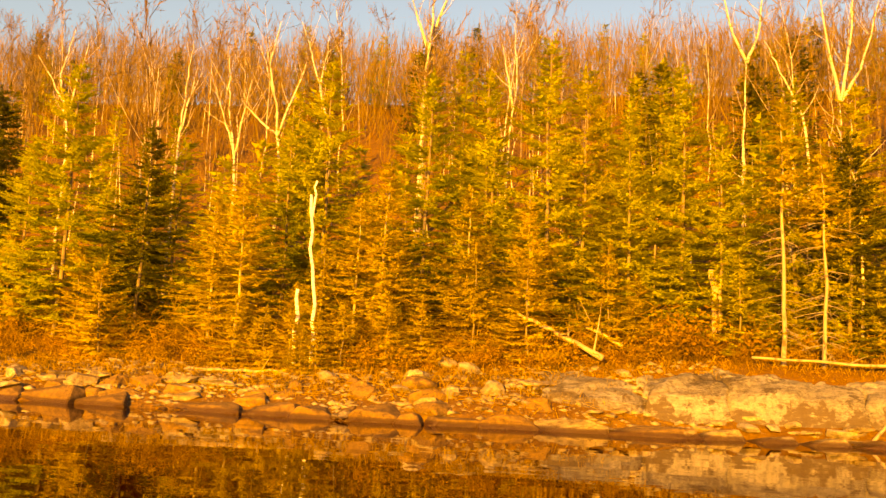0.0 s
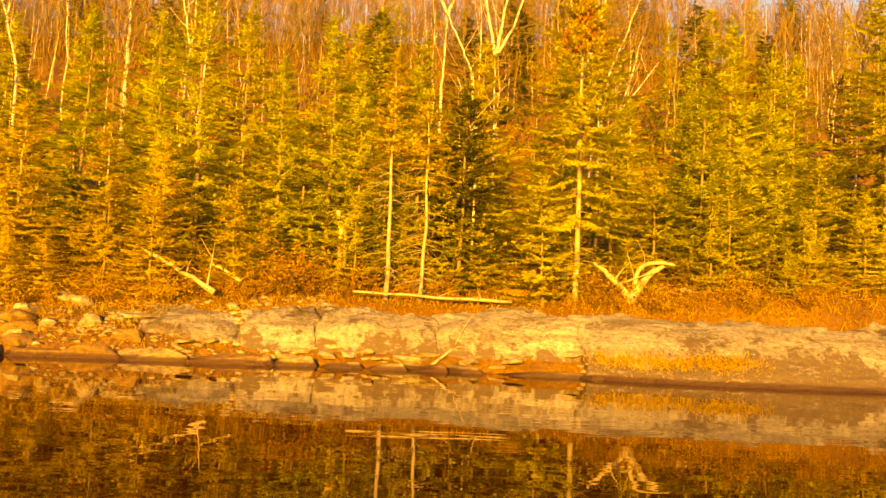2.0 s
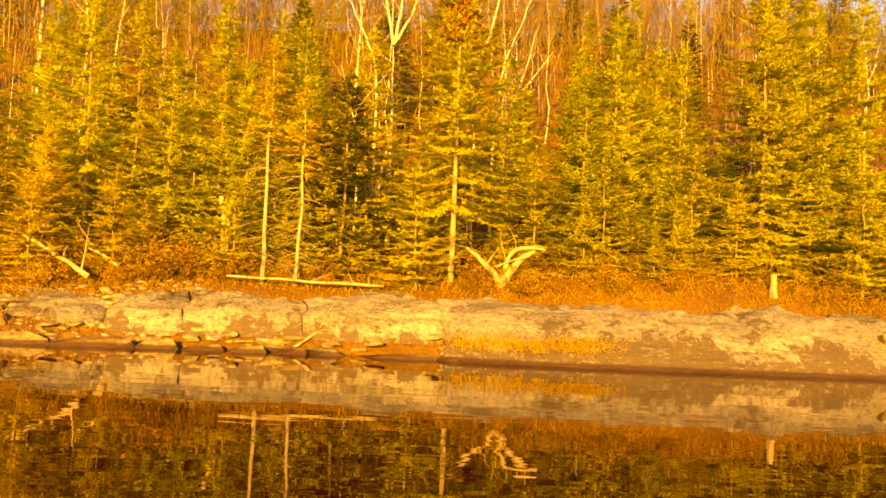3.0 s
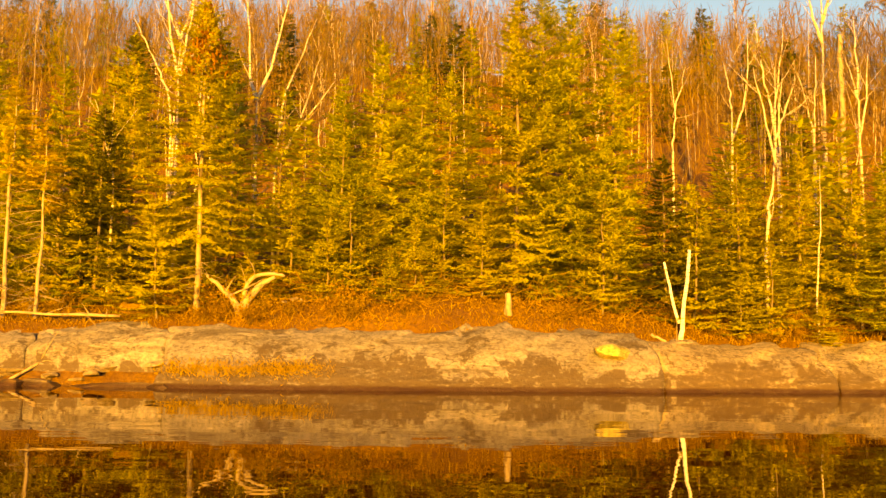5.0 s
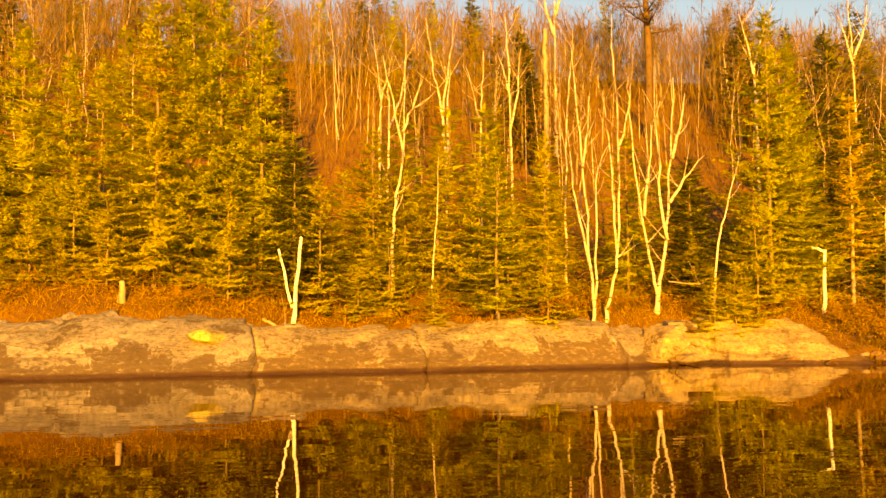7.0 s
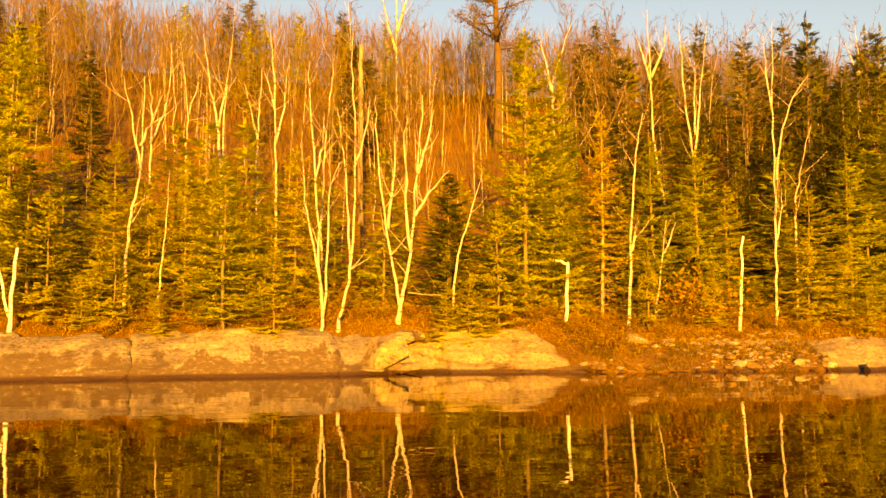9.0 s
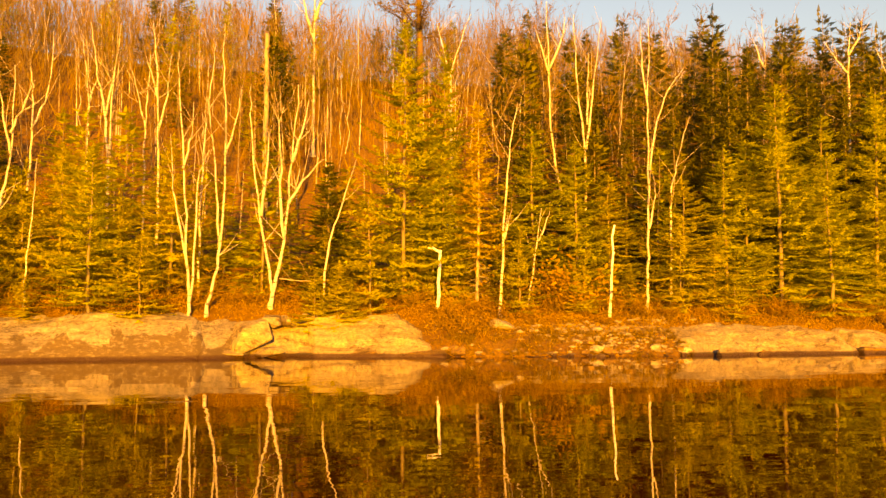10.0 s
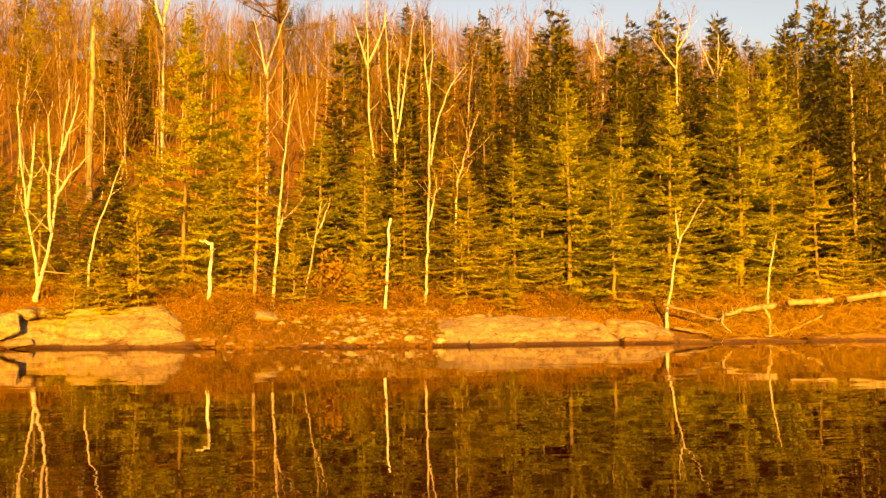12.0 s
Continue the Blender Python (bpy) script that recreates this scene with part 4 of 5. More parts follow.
def pine(x, y, top, reach, seed, label):
    """A big old pine: thick trunk, crooked limbs and tufts of needles."""
    r = np.random.RandomState(seed)
    p = here(x, y)
    h = top - p.z
    ob = holder("pine", Matrix.Translation(p), label, "tree")
    z = np.linspace(-0.3, h, 16)
    line = np.stack([0.08 * np.sin(z * 0.5), 0.06 * np.cos(z * 0.4), z], 1)
    stem = part("trunk", clean_mesh("trunk", [tube(line, np.linspace(0.27, 0.06, 16), 9)], PINE_BARK), ob)
    tufts = []
    for k in range(34):
        hb, az = h * r.uniform(0.42, 0.98), r.uniform(0, 6.28)
        L = reach * r.uniform(0.4, 1.0) * (1.15 - 0.7 * (hb / h - 0.42) / 0.56)
        o = np.array([math.cos(az), math.sin(az), r.uniform(-0.1, 0.35)])
        P = smooth_line([[0, 0, hb], o * L * 0.5 + [0, 0, hb + r.normal(0, 0.15)], o * L + [0, 0, hb + 0.2]], 7)
        P += r.normal(0, 0.04, P.shape)
        part("limb", clean_mesh("limb", [tube(P, np.linspace(0.06, 0.012, 7), 5, False)], PINE_BARK), stem)
        for i in (2, 3, 4, 5, 6, 6):
            tufts.append(P[i] + r.normal(0, 0.22, (46, 3)) * [1, 1, 0.5])
    c = np.vstack(tufts)
    n = len(c)
    V, F = slivers(c, r.normal(0, 1, (n, 3)) + [0, 0, 0.5], r.uniform(0.12, 0.28, n), r.uniform(0.02, 0.05, n), r, 0.4)
    part("crown", mesh_of("crown", V, F, NEEDLES_PINE), ob)


pine(39.3, 39.4, 24.0, 3.4, 3, "big old pine with thick reddish trunk above the woods")


# ---- stones and ledges on the shore ----
def boulder_mesh(seed, flat=0.7, angular=0.0, div=3):
    bm = bmesh.new()
    bmesh.ops.create_icosphere(bm, subdivisions=div, radius=1.0)
    r = np.random.RandomState(seed)
    planes = [(Vector(r.normal(size=3)).normalized(), r.uniform(0.5, 0.86)) for _ in range(11)]
    for v in bm.verts:
        c = v.co.copy()
        for nrm, lim in planes:
            over = c.dot(nrm) - lim
            if over > 0:
                c -= nrm * over * (0.55 + 0.45 * angular)
        c *= 1 + 0.12 * noise.noise(c * 1.7 + Vector((seed, 0, 0))) + 0.05 * noise.noise(c * 5 + Vector((0, seed, 0)))
        c.z *= flat
        v.co = c
    me = bpy.data.meshes.new("boulder")
    bm.to_mesh(me)
    bm.free()
    me.polygons.foreach_set("use_smooth", np.full(len(me.polygons), angular < 0.5))
    return me


BOULDERS = [boulder_mesh(k, 0.5 + 0.07 * (k % 4), (0.45, 1.0, 0.9, 1.0)[k % 4]) for k in range(8)]
PEBBLES = [boulder_mesh(20 + k, 0.45 + 0.07 * (k % 4), 1.0, 2) for k in range(8)]
for k, me in enumerate(BOULDERS + PEBBLES):
    me.materials.append(STONE if k % 3 else ROCK_BROWN)


def block_mesh(seed):
    """A split block with flat faces and slightly worn edges."""
    r = np.random.RandomState(seed)
    bm = bmesh.new()
    for _ in range(17):
        p = r.normal(size=3)
        p = np.sign(p) * np.abs(p / np.linalg.norm(p)) ** 0.6 * r.uniform(0.85, 1.1)
        bm.verts.new((p[0] * 1.1, p[1] * 0.9 + 0.25 * p[2], p[2] * 0.62 + 0.16 * p[0]))
    out = bmesh.ops.convex_hull(bm, input=bm.verts)
    bmesh.ops.delete(bm, geom=list(set(out["geom_interior"] + out["geom_unused"])), context="VERTS")
    bmesh.ops.dissolve_limit(bm, angle_limit=radians(14), verts=bm.verts, edges=bm.edges)
    bmesh.ops.bevel(bm, geom=bm.edges, offset=0.05, segments=1, affect="EDGES")
    bmesh.ops.triangulate(bm, faces=bm.faces)
    me = bpy.data.meshes.new("block")
    bm.to_mesh(me)
    bm.free()
    me.materials.append((STONE, ROCK_PALE)[seed % 2])
    return me


BLOCKS = [block_mesh(k) for k in range(8)]


def ledge_mesh(seed):
    """A low squared block with a nearly flat top, split sides and worn edges; one metre long, deep and high."""
    r = np.random.RandomState(seed)
    bm = bmesh.new()
    for y in (-0.5, 0.5):
        for x in (-0.5, 0.5):
            cut = r.uniform(0.0, 0.22)
            bm.verts.new((x * (1 - cut), y * r.uniform(0.7, 1.0), 0.0))
            bm.verts.new((x * (1 - r.uniform(0.0, 0.35)), y * r.uniform(0.6, 0.98), r.uniform(0.42, 0.72)))
        for x in sorted(r.uniform(-0.42, 0.42, 3)):
            bm.verts.new((x, y * r.uniform(0.35, 0.85) , r.uniform(0.72, 1.08)))
    out = bmesh.ops.convex_hull(bm, input=bm.verts)
    bmesh.ops.delete(bm, geom=list(set(out["geom_interior"] + out["geom_unused"])), context="VERTS")
    bmesh.ops.dissolve_limit(bm, angle_limit=radians(9), verts=bm.verts, edges=bm.edges)
    bmesh.ops.bevel(bm, geom=bm.edges, offset=0.025, segments=1, affect="EDGES")
    bmesh.ops.triangulate(bm, faces=bm.faces)
    me = bpy.data.meshes.new("rock_ledge")
    bm.to_mesh(me)
    bm.free()
    return me


LEDGES = [ledge_mesh(500 + k) for k in range(9)]
for k, me in enumerate(LEDGES):
    me.materials.append(ROCK_BROWN if k % 8 else ROCK_PALE)


def boulder(x, y, r, k=0, lift=0.25, label="pale weathered boulder resting on the stony bank", sx=1.0, z=None, name="boulder", turn=None, sz=1.0, split=False):
    p = here(x, y)
    ob = new(name, BLOCKS[k % 8] if split else (BOULDERS if r > 0.15 else PEBBLES)[k % 8])
    ob.matrix_basis = pose(x, y, (p.z if z is None else z) + lift * r, 0, 0, (x * 91 + k * 57) % 360 if turn is None else turn) @ Matrix.Diagonal((r * sx, r, r * sz, 1))
    return tagged(ob, label, "rock", "stones on the shore")


for k, (x, y, r) in enumerate([(-3.3, 17.75, 0.42), (-3.45, 18.3, 0.36), (-1.8, 17.7, 0.3), (-4.3, 17.3, 0.34), (-5.3, 18.1, 0.28), (-10.5, 17.3, 0.36), (-9.95, 16.9, 0.25), (-12.3, 17.6, 0.26), (-6.1, 18.1, 0.13),
                               (-7.9, 17.15, 0.17), (-2.6, 17.5, 0.22), (-5.8, 17.5, 0.2), (-3.0, 19.3, 0.3), (-2.5, 18.9, 0.32), (-4.7, 17.8, 0.2), (-11.3, 17.4, 0.2), (-13.2, 17.3, 0.25)]):
    boulder(x, y, r, k)
YELLOW = make_rock("lichen_yellow_stone", (0.36, 0.32, 0.17), (0.30, 0.26, 0.13), (0.18, 0.14, 0.07), False, 0.62, False)
lump = boulder_mesh(41, 0.55, 0.6)
lump.materials.append(YELLOW)
ob = new("boulder", lump)
ob.matrix_basis = pose(18.68, 17.95, 0.86, 0, 8, 20) @ Matrix.Diagonal((0.68, 0.45, 0.40, 1))
tagged(ob, "yellowish lichen-covered boulder sitting on the granite shelf", "rock", "stones on the shore")
boulder(7.4, 19.9, 0.42, 3, 0.5, "round grey boulder at the edge of the trees", 0.85)
for k, (x, y, r, z, sx, a, sz) in enumerate([(30.4, 18.72, 0.56, 0.56, 0.95, 20, 1.5), (31.02, 19.4, 0.36, 1.0, 1.1, 75, 0.9), (31.55, 19.45, 0.34, 0.98, 1.1, 140, 0.9), (29.9, 18.4, 0.26, 0.1, 1.5, 160, 0.8), (30.95, 18.5, 0.28, 0.15, 1.4, 30, 0.9)]):
    boulder(x, y, r, 2 * k + 1, 0, "angular block of cracked golden granite at the water", sx, z=z, turn=a, split=True, sz=sz)
boulder(28.5, 19.15, 0.18, 1, 0.5, "small pale stone at the foot of birches")
boulder(48.6, 17.0, 0.36, 1, 0.35, "rounded pale boulder at the waterline")
boulder(47.1, 17.05, 0.36, 2, 0.2, "rounded pale boulder at the waterline", 1.4)
boulder(37.9, 19.2, 0.45, 4, 0.2, "rounded rusty boulder on the bank", 1.4)
for k in range(5):
    boulder(11.0 + 0.13 * k, 19.65 + 0.05 * (k % 2), 0.09 + 0.02 * (k % 3), k, 1.3, "small white stone on the leaf litter", 1.3, name="stone")
boulder(10.5, 17.25, 0.14, 2, 0.4, "small pale stone on a ledge")
for k, (x, y, r) in enumerate([(-4.6, 16.25, 0.12), (-4.4, 16.2, 0.16), (-4.2, 16.3, 0.1)]):
    boulder(x, y, r, 2 * k, 0.5, "white stone at the waterline", 1.5, z=0.02, name="stone")
rng = np.random.RandomState(31)
for k in range(160):           # loose stones that can be told apart
    zone = 2 if k % 4 == 3 else 0
    x = rng.uniform(-15, 1.5) if zone < 2 else (rng.uniform(39.4, 44) if k % 4 else rng.uniform(36, 40))
    u = rng.uniform(0.35, 2.6) if zone < 2 else rng.uniform(0.0, 2.0)
    r = (0.05 if zone < 2 else 0.08) + 0.14 * rng.rand() ** 1.8
    boulder(x, float(shore(x)) + u, r, k, 0.3, "loose pale stone on the stony shore", rng.uniform(0.9, 1.7), name="stone", sz=rng.uniform(0.5, 0.9), split=k % 2 == 0)
for k in range(18):            # flat plates of split rock
    x = rng.uniform(-14, 1.8)
    boulder(x, float(shore(x)) + rng.uniform(0.5, 1.7), rng.uniform(0.16, 0.34), k, 0.12, "flat plate of split golden rock on the shore", rng.uniform(1.1, 2.1), name="stone", sz=rng.uniform(0.35, 0.6), split=True)
for k in range(70):            # a spill of small pale stones
    x = rng.normal(40.2, 0.9)
    boulder(x, float(shore(x)) + rng.uniform(0.9, 2.2), 0.05 + 0.10 * rng.rand() ** 1.5, k, 0.35, "small pale stone in a spill down the bank", rng.uniform(0.9, 1.5), name="stone", sz=0.8, split=k % 3 == 0)
for k in range(16):            # flat slabs stepping up behind the waterline
    x = rng.uniform(-14, 0.5)
    u, w = rng.uniform(0.55, 1.15), rng.uniform(0.4, 1.0)
    ob = new("rock_plate", LEDGES[k % 9])
    ob.matrix_basis = pose(x, float(shore(x)) + u, float(bank(x, u)) - 0.24, rng.normal(0, 6), rng.normal(0, 7), rng.uniform(-40, 40)) @ Matrix.Diagonal((w, w * rng.uniform(0.5, 0.8), rng.uniform(0.28, 0.36), 1))
    tagged(ob, "flat brown plate of split rock above the waterline", "rock", "ledges at the waterline")
for k in range(42):            # slabby rubble under the broken rock
    x = rng.uniform(-1.5, 8.8)
    boulder(x, float(shore(x)) + rng.uniform(0.3, 0.95), rng.uniform(0.08, 0.24), k, 0.15, "flat broken stone under the rock shelf", rng.uniform(1.2, 2.0), name="stone", sz=0.7, split=True)
for k in range(150):           # a row of cobbles at the waterline
    x = rng.uniform(35.8, 51) if k % 4 else rng.uniform(0, 4)
    boulder(x, float(shore(x)) + rng.uniform(-0.05, 0.4), 0.07 + 0.17 * rng.rand() ** 1.6, k, 0.25, "wet brown cobble at the waterline", rng.uniform(1.0, 1.7), name="cobble")


def ledge(x0, x1, depth, height, seed):
    """Low squared slabs of rock lying end to end along the waterline."""
    r = np.random.RandomState(seed)
    x = x0
    while x < x1 - 0.2:
        w = min(r.uniform(0.7, 2.6), x1 - x + 0.2)
        c, h, d = x + w / 2, height * r.uniform(0.45, 0.95), depth * r.uniform(0.8, 1.15)
        lean = math.degrees(math.atan2(float(shore(c + 0.3)) - float(shore(c - 0.3)), 0.6))
        ob = new("rock_ledge", LEDGES[r.randint(9)])
        ob.matrix_basis = pose(c, float(shore(c)) - 0.1 + d / 2 + r.uniform(-0.06, 0.06), -0.3, r.normal(0, 3), r.normal(0, 3), lean + r.normal(0, 9)) @ Matrix.Diagonal((w * 1.1, d, h + 0.3, 1))
        tagged(ob, "low brown slab of split rock lying along the waterline", "rock", "ledges at the waterline")
        x += w * r.uniform(0.72, 0.92)


for k, (x0, x1, d, h) in enumerate([(-18, -13.2, 1.2, 0.34), (-13.2, -10.3, 1.1, 0.36), (-10.3, -9.2, 0.9, 0.30), (-8.6, -6.7, 0.9, 0.34), (-6.7, -5.6, 0.8, 0.26), (-5.6, -4.5, 0.9, 0.30), (-4.5, -3.1, 0.8, 0.36), (-3.1, -1.0, 0.8, 0.28), (-1.0, 0.4, 0.8, 0.30),
                                    (0.4, 2.0, 0.7, 0.22), (2.0, 2.9, 0.6, 0.26), (2.9, 3.9, 0.7, 0.18), (3.9, 5.6, 0.6, 0.22), (5.6, 6.5, 0.6, 0.2), (6.5, 8.8, 0.6, 0.16), (32.2, 36.0, 0.45, 0.2), (43.5, 46.2, 0.4, 0.2), (48.9, 52.0, 0.6, 0.25), (52.0, 57.0, 0.8, 0.3), (57.0, 64, 0.9, 0.35)]):
    ledge(x0, x1, d, h, 300 + k)


def stuff_mesh(name, base, d, ln, wd, mat_, label, category, rng, belly=0.35):
    V, F = slivers(base, d, ln, wd, rng, belly)
    return tagged(new(name, mesh_of(name, V, F, mat_)), label, category, kind="stuff")


def pebbles():
    """Small stones of the shore, too many to count."""
    r = np.random.RandomState(77)
    n = 3800
    x = np.where(r.rand(n) < 0.8, r.uniform(-18, 3, n), np.where(r.rand(n) < 0.7, r.uniform(39.8, 43.6, n), r.uniform(35.8, 45, n)))
    u = r.uniform(0.1, 2.7, n)
    y = shore(x) + u
    c = np.stack([x, y, ground_z(x, y)], 1)
    size = 0.02 + 0.10 * r.rand(n) ** 2.5
    oct_ = np.array([[1, 0, 0], [0, 1, 0], [-1, 0, 0], [0, -1, 0], [0, 0, 0.7], [0, 0, -0.7]])
    V = c[:, None] + oct_[None] * size[:, None, None] * r.uniform(0.6, 1.4, (n, 6, 1)) * np.array([1.4, 1, 0.8])
    f = np.array([[0, 1, 4], [1, 2, 4], [2, 3, 4], [3, 0, 4], [1, 0, 5], [2, 1, 5], [3, 2, 5], [0, 3, 5]])
    F = (np.arange(n)[:, None, None] * 6 + f[None]).reshape(-1, 3)
    tagged(new("pebbles", mesh_of("pebbles", V.reshape(-1, 3), F, STONE)), "scattered small pale stones among rusty leaf litter", "stones", kind="stuff")


pebbles()


# ---- undergrowth ----
def shrub_meshes(seed, leaf):
    r = np.random.RandomState(seed)
    pieces, tips = [], []
    for _ in range(14):
        e = np.array([r.normal(0, 0.35), r.normal(0, 0.35), r.uniform(0.5, 1.0)])
        L = smooth_line([[0, 0, -0.05], e * 0.5 + [0, 0, 0.05], e], 5)
        pieces.append(tube(L, np.linspace(0.010, 0.003, 5), 3, False))
        tips += [L[r.randint(2, 5)] + r.normal(0, 0.08, 3) for _ in range(26)]
    tips = np.array(tips)
    n = len(tips)
    V, F = slivers(tips, r.normal(0, 1, (n, 3)) + [0, 0, 0.3], r.uniform(0.05, 0.12, n), r.uniform(0.03, 0.06, n), r, 0.5)
    return clean_mesh("stalk", pieces, TWIG), mesh_of("foliage", V, F, leaf)


SHRUBS = [shrub_meshes(90, LEAF_RUST), shrub_meshes(91, LEAF_RUST), shrub_meshes(92, STRAW)]


def shrub(x, y, s, k, label):
    p = here(x, y)
    ob = holder("shrub", pose(p.x, p.y, p.z, 0, 0, k * 77) @ Matrix.Diagonal((s * 1.25, s * 1.25, s, 1)), label, "shrub", "shrubs on the bank")
    tagged(part("brushwork", SHRUBS[k % 3][0], ob), kind="stuff")
    part("foliage", SHRUBS[k % 3][1], ob)


rng = np.random.RandomState(41)
for k in range(190):
    x = rng.uniform(-18, 62)
    shrub(x, float(shore(x)) + float(np.interp(x, CREST_X, CREST_W)) + 0.1 + rng.gamma(1.5, 0.6), rng.uniform(0.28, 0.7), k, ("rusty orange shrub at the foot of the spruces", "low rust-brown bush on the bank", "dry straw-coloured brush on the bank")[k % 3])
for k, (x, y, h) in enumerate([(-6.5, 18.7, 1.4), (-5.8, 18.6, 1.3), (-6.1, 18.5, 1.0), (-5.3, 18.9, 1.5), (-7.1, 18.9, 1.5), (-8.0, 19.2, 1.6), (-4.4, 19.2, 1.6), (-3.6, 19.4, 1.5), (1.2, 20.4, 1.8), (13.6, 19.5, 1.4), (22.3, 19.6, 1.5), (23.1, 19.65, 2.5), (22.6, 19.9, 2.2), (24.3, 19.35, 1.3), (32.3, 19.5, 2.0), (33.0, 19.6, 2.2), (33.4, 19.9, 1.5), (46.0, 19.4, 1.6)]):
    plant("young_spruce", (SMALL_GOLDEN if x < 3 else SMALL)[k % 2], x, y, ((h / 3.5) ** 0.7, h / 3.5), k * 50, "low bushy spruce sapling on the leaf-strewn bank", "tree", "young spruces on the bank")
for k, (x, y, s) in enumerate([(1.9, 19.6, 1.0), (2.5, 19.7, 0.9), (3.6, 19.9, 0.85), (2.2, 20.3, 1.1), (-4.6, 18.7, 0.75), (27.4, 19.5, 1.0), (41.0, 20.2, 1.3), (40.5, 20.8, 1.9), (40.1, 20.6, 1.5), (36.3, 18.7, 0.7), (36.8, 18.4, 0.65), (37.3, 18.7, 0.7), (36.5, 19.2, 0.8), (9.6, 19.6, 0.8), (12.5, 19.5, 0.7)]):
    shrub(x, y, s, k * 3, "dense rusty orange bush on the bank")


def grass():
    r = np.random.RandomState(52)
    n = 22000
    x = np.where(r.rand(n) < 0.12, r.uniform(-20, 2, n), r.uniform(-20, 64, n))
    clump = np.floor(x * 2.2) / 2.2 + 0.15 * r.normal(size=n)
    u = np.interp(x, CREST_X, CREST_W) + r.gamma(1.6, 0.55, n) - 0.15 - np.where((x < 1) | ((x > 36) & (x < 43)), r.uniform(0, 1.9, n), 0)
    y = shore(clump) + u
    base = np.stack([clump, y, ground_z(clump, y) - 0.02], 1)
    d = np.stack([r.normal(0, 0.5, n), r.normal(0, 0.5, n), np.full(n, 0.8)], 1)
    stuff_mesh("dry_grass", base, d, r.uniform(0.08, 0.34, n), r.uniform(0.008, 0.02, n), STRAW, "tufts of dry straw-coloured grass along the bank", "grass", r)
    n = 26000
    x, u = r.uniform(-20, 64, n), r.gamma(2.0, 1.3, n)
    u = u + np.interp(x, CREST_X, CREST_W) - 0.3 - np.where(x < 1, 1.6 * r.rand(n), np.where((x > 36) & (x < 43), 0.9 * r.rand(n), 0))
    y = shore(x) + u
    base = np.stack([x, y, ground_z(x, y) + 0.01], 1)
    d = np.stack([r.normal(0, 1, n), r.normal(0, 1, n), r.normal(0.15, 0.25, n)], 1)
    stuff_mesh("fallen_leaves", base, d, r.uniform(0.05, 0.13, n), r.uniform(0.03, 0.07, n), LEAF_RUST, "litter of fallen rusty leaves on the bank", "leaves", r, 0.5)

    n = 118000
    x, v = r.uniform(-40, 98, n), r.rand(n) ** 0.5
    y = 24 + 33 * v
    hgt = r.rand(n) ** 1.2 * np.where(v > 0.7, 4.4, 4.0)
    top = np.arange(n) < 42000                # thickest along the crest
    y = np.where(top, shore(x) + np.interp(x, CREST_X, CREST_W) + r.normal(30, 3.5, n), y)
    hgt = np.where(top, 3.6 * r.rand(n) ** 1.3, hgt)
    base = np.stack([x, y, ground_z(x, y) + hgt], 1)
    d = np.stack([r.normal(0, 0.28, n), r.normal(0, 0.28, n), np.ones(n)], 1)
    stuff_mesh("thicket", base, d, r.uniform(0.5, 1.9, n), r.uniform(0.014, 0.04, n) * np.where(top, 1.6, 1.0), HAZE, "thicket of fine leafless brown stems covering the slope", "brush", r, 0.3)
    n = 800
    x, v = r.uniform(-40, 98, n), r.rand(n) ** 0.75
    y = 25 + 26 * v
    base = np.stack([x, y, ground_z(x, y)], 1)
    d = np.stack([r.normal(0, 0.05, n), r.normal(0, 0.05, n), np.ones(n)], 1)
    stuff_mesh("far_stems", base, d, r.uniform(2.5, 6.0, n), r.uniform(0.03, 0.06, n), BIRCH, "many slender pale stems of young trees on the slope", "brush", r, 0.2)
    n = 26000
    x = np.where(r.rand(n) < 0.15, r.uniform(-20, 2, n), r.uniform(-20, 64, n))
    x = np.floor(x * 1.4) / 1.4 + 0.25 * r.normal(size=n)
    u = np.interp(x, CREST_X, CREST_W) + 0.3 + r.gamma(2.2, 0.75, n)
    y = shore(x) + u
    base = np.stack([x, y, ground_z(x, y) + r.gamma(1.5, 0.24, n)], 1)
    d = np.stack([r.normal(0, 1, n), r.normal(0, 0.7, n), r.normal(0.35, 0.5, n)], 1)
    stuff_mesh("brush", base, d, r.uniform(0.15, 0.6, n), r.uniform(0.008, 0.02, n), STRAW, "tangle of dry pale twigs at the foot of the trees", "brush", r, 0.2)


grass()


# ---- fallen wood ----
def log(points, r0, r1, label, seed=0, stubs=0, bark=None, name="log", group="fallen wood"):
    r = np.random.RandomState(seed)
    a = Vector(points[0])
    ob = holder(name, Matrix.Translation(a), label, "log", group)
    L = smooth_line([Vector(p) - a for p in points], 12)
    L[1:-1] += r.normal(0, 0.012, (10, 3))
    bole = part("trunk", clean_mesh("trunk", [tube(L, np.linspace(r0, r1, 12) * r.uniform(0.82, 1.15, 12), 8)], bark or DEADWOOD), ob)
    for _ in range(stubs):
        i = r.randint(2, 11)
        e = r.normal(0, 0.3, 3) + [0, -0.1, 0.25]
        part("branch", clean_mesh("branch", [tube(smooth_line([L[i], L[i] + e * 0.5, L[i] + e + r.normal(0, 0.08, 3)], 5), np.linspace(min(r1 * 0.5, 0.03), 0.004, 5), 5, False)], bark or DEADWOOD), bole)


def on(x, y, up):
    p = here(x, y, 0)
    return (x, y, p.z + up)


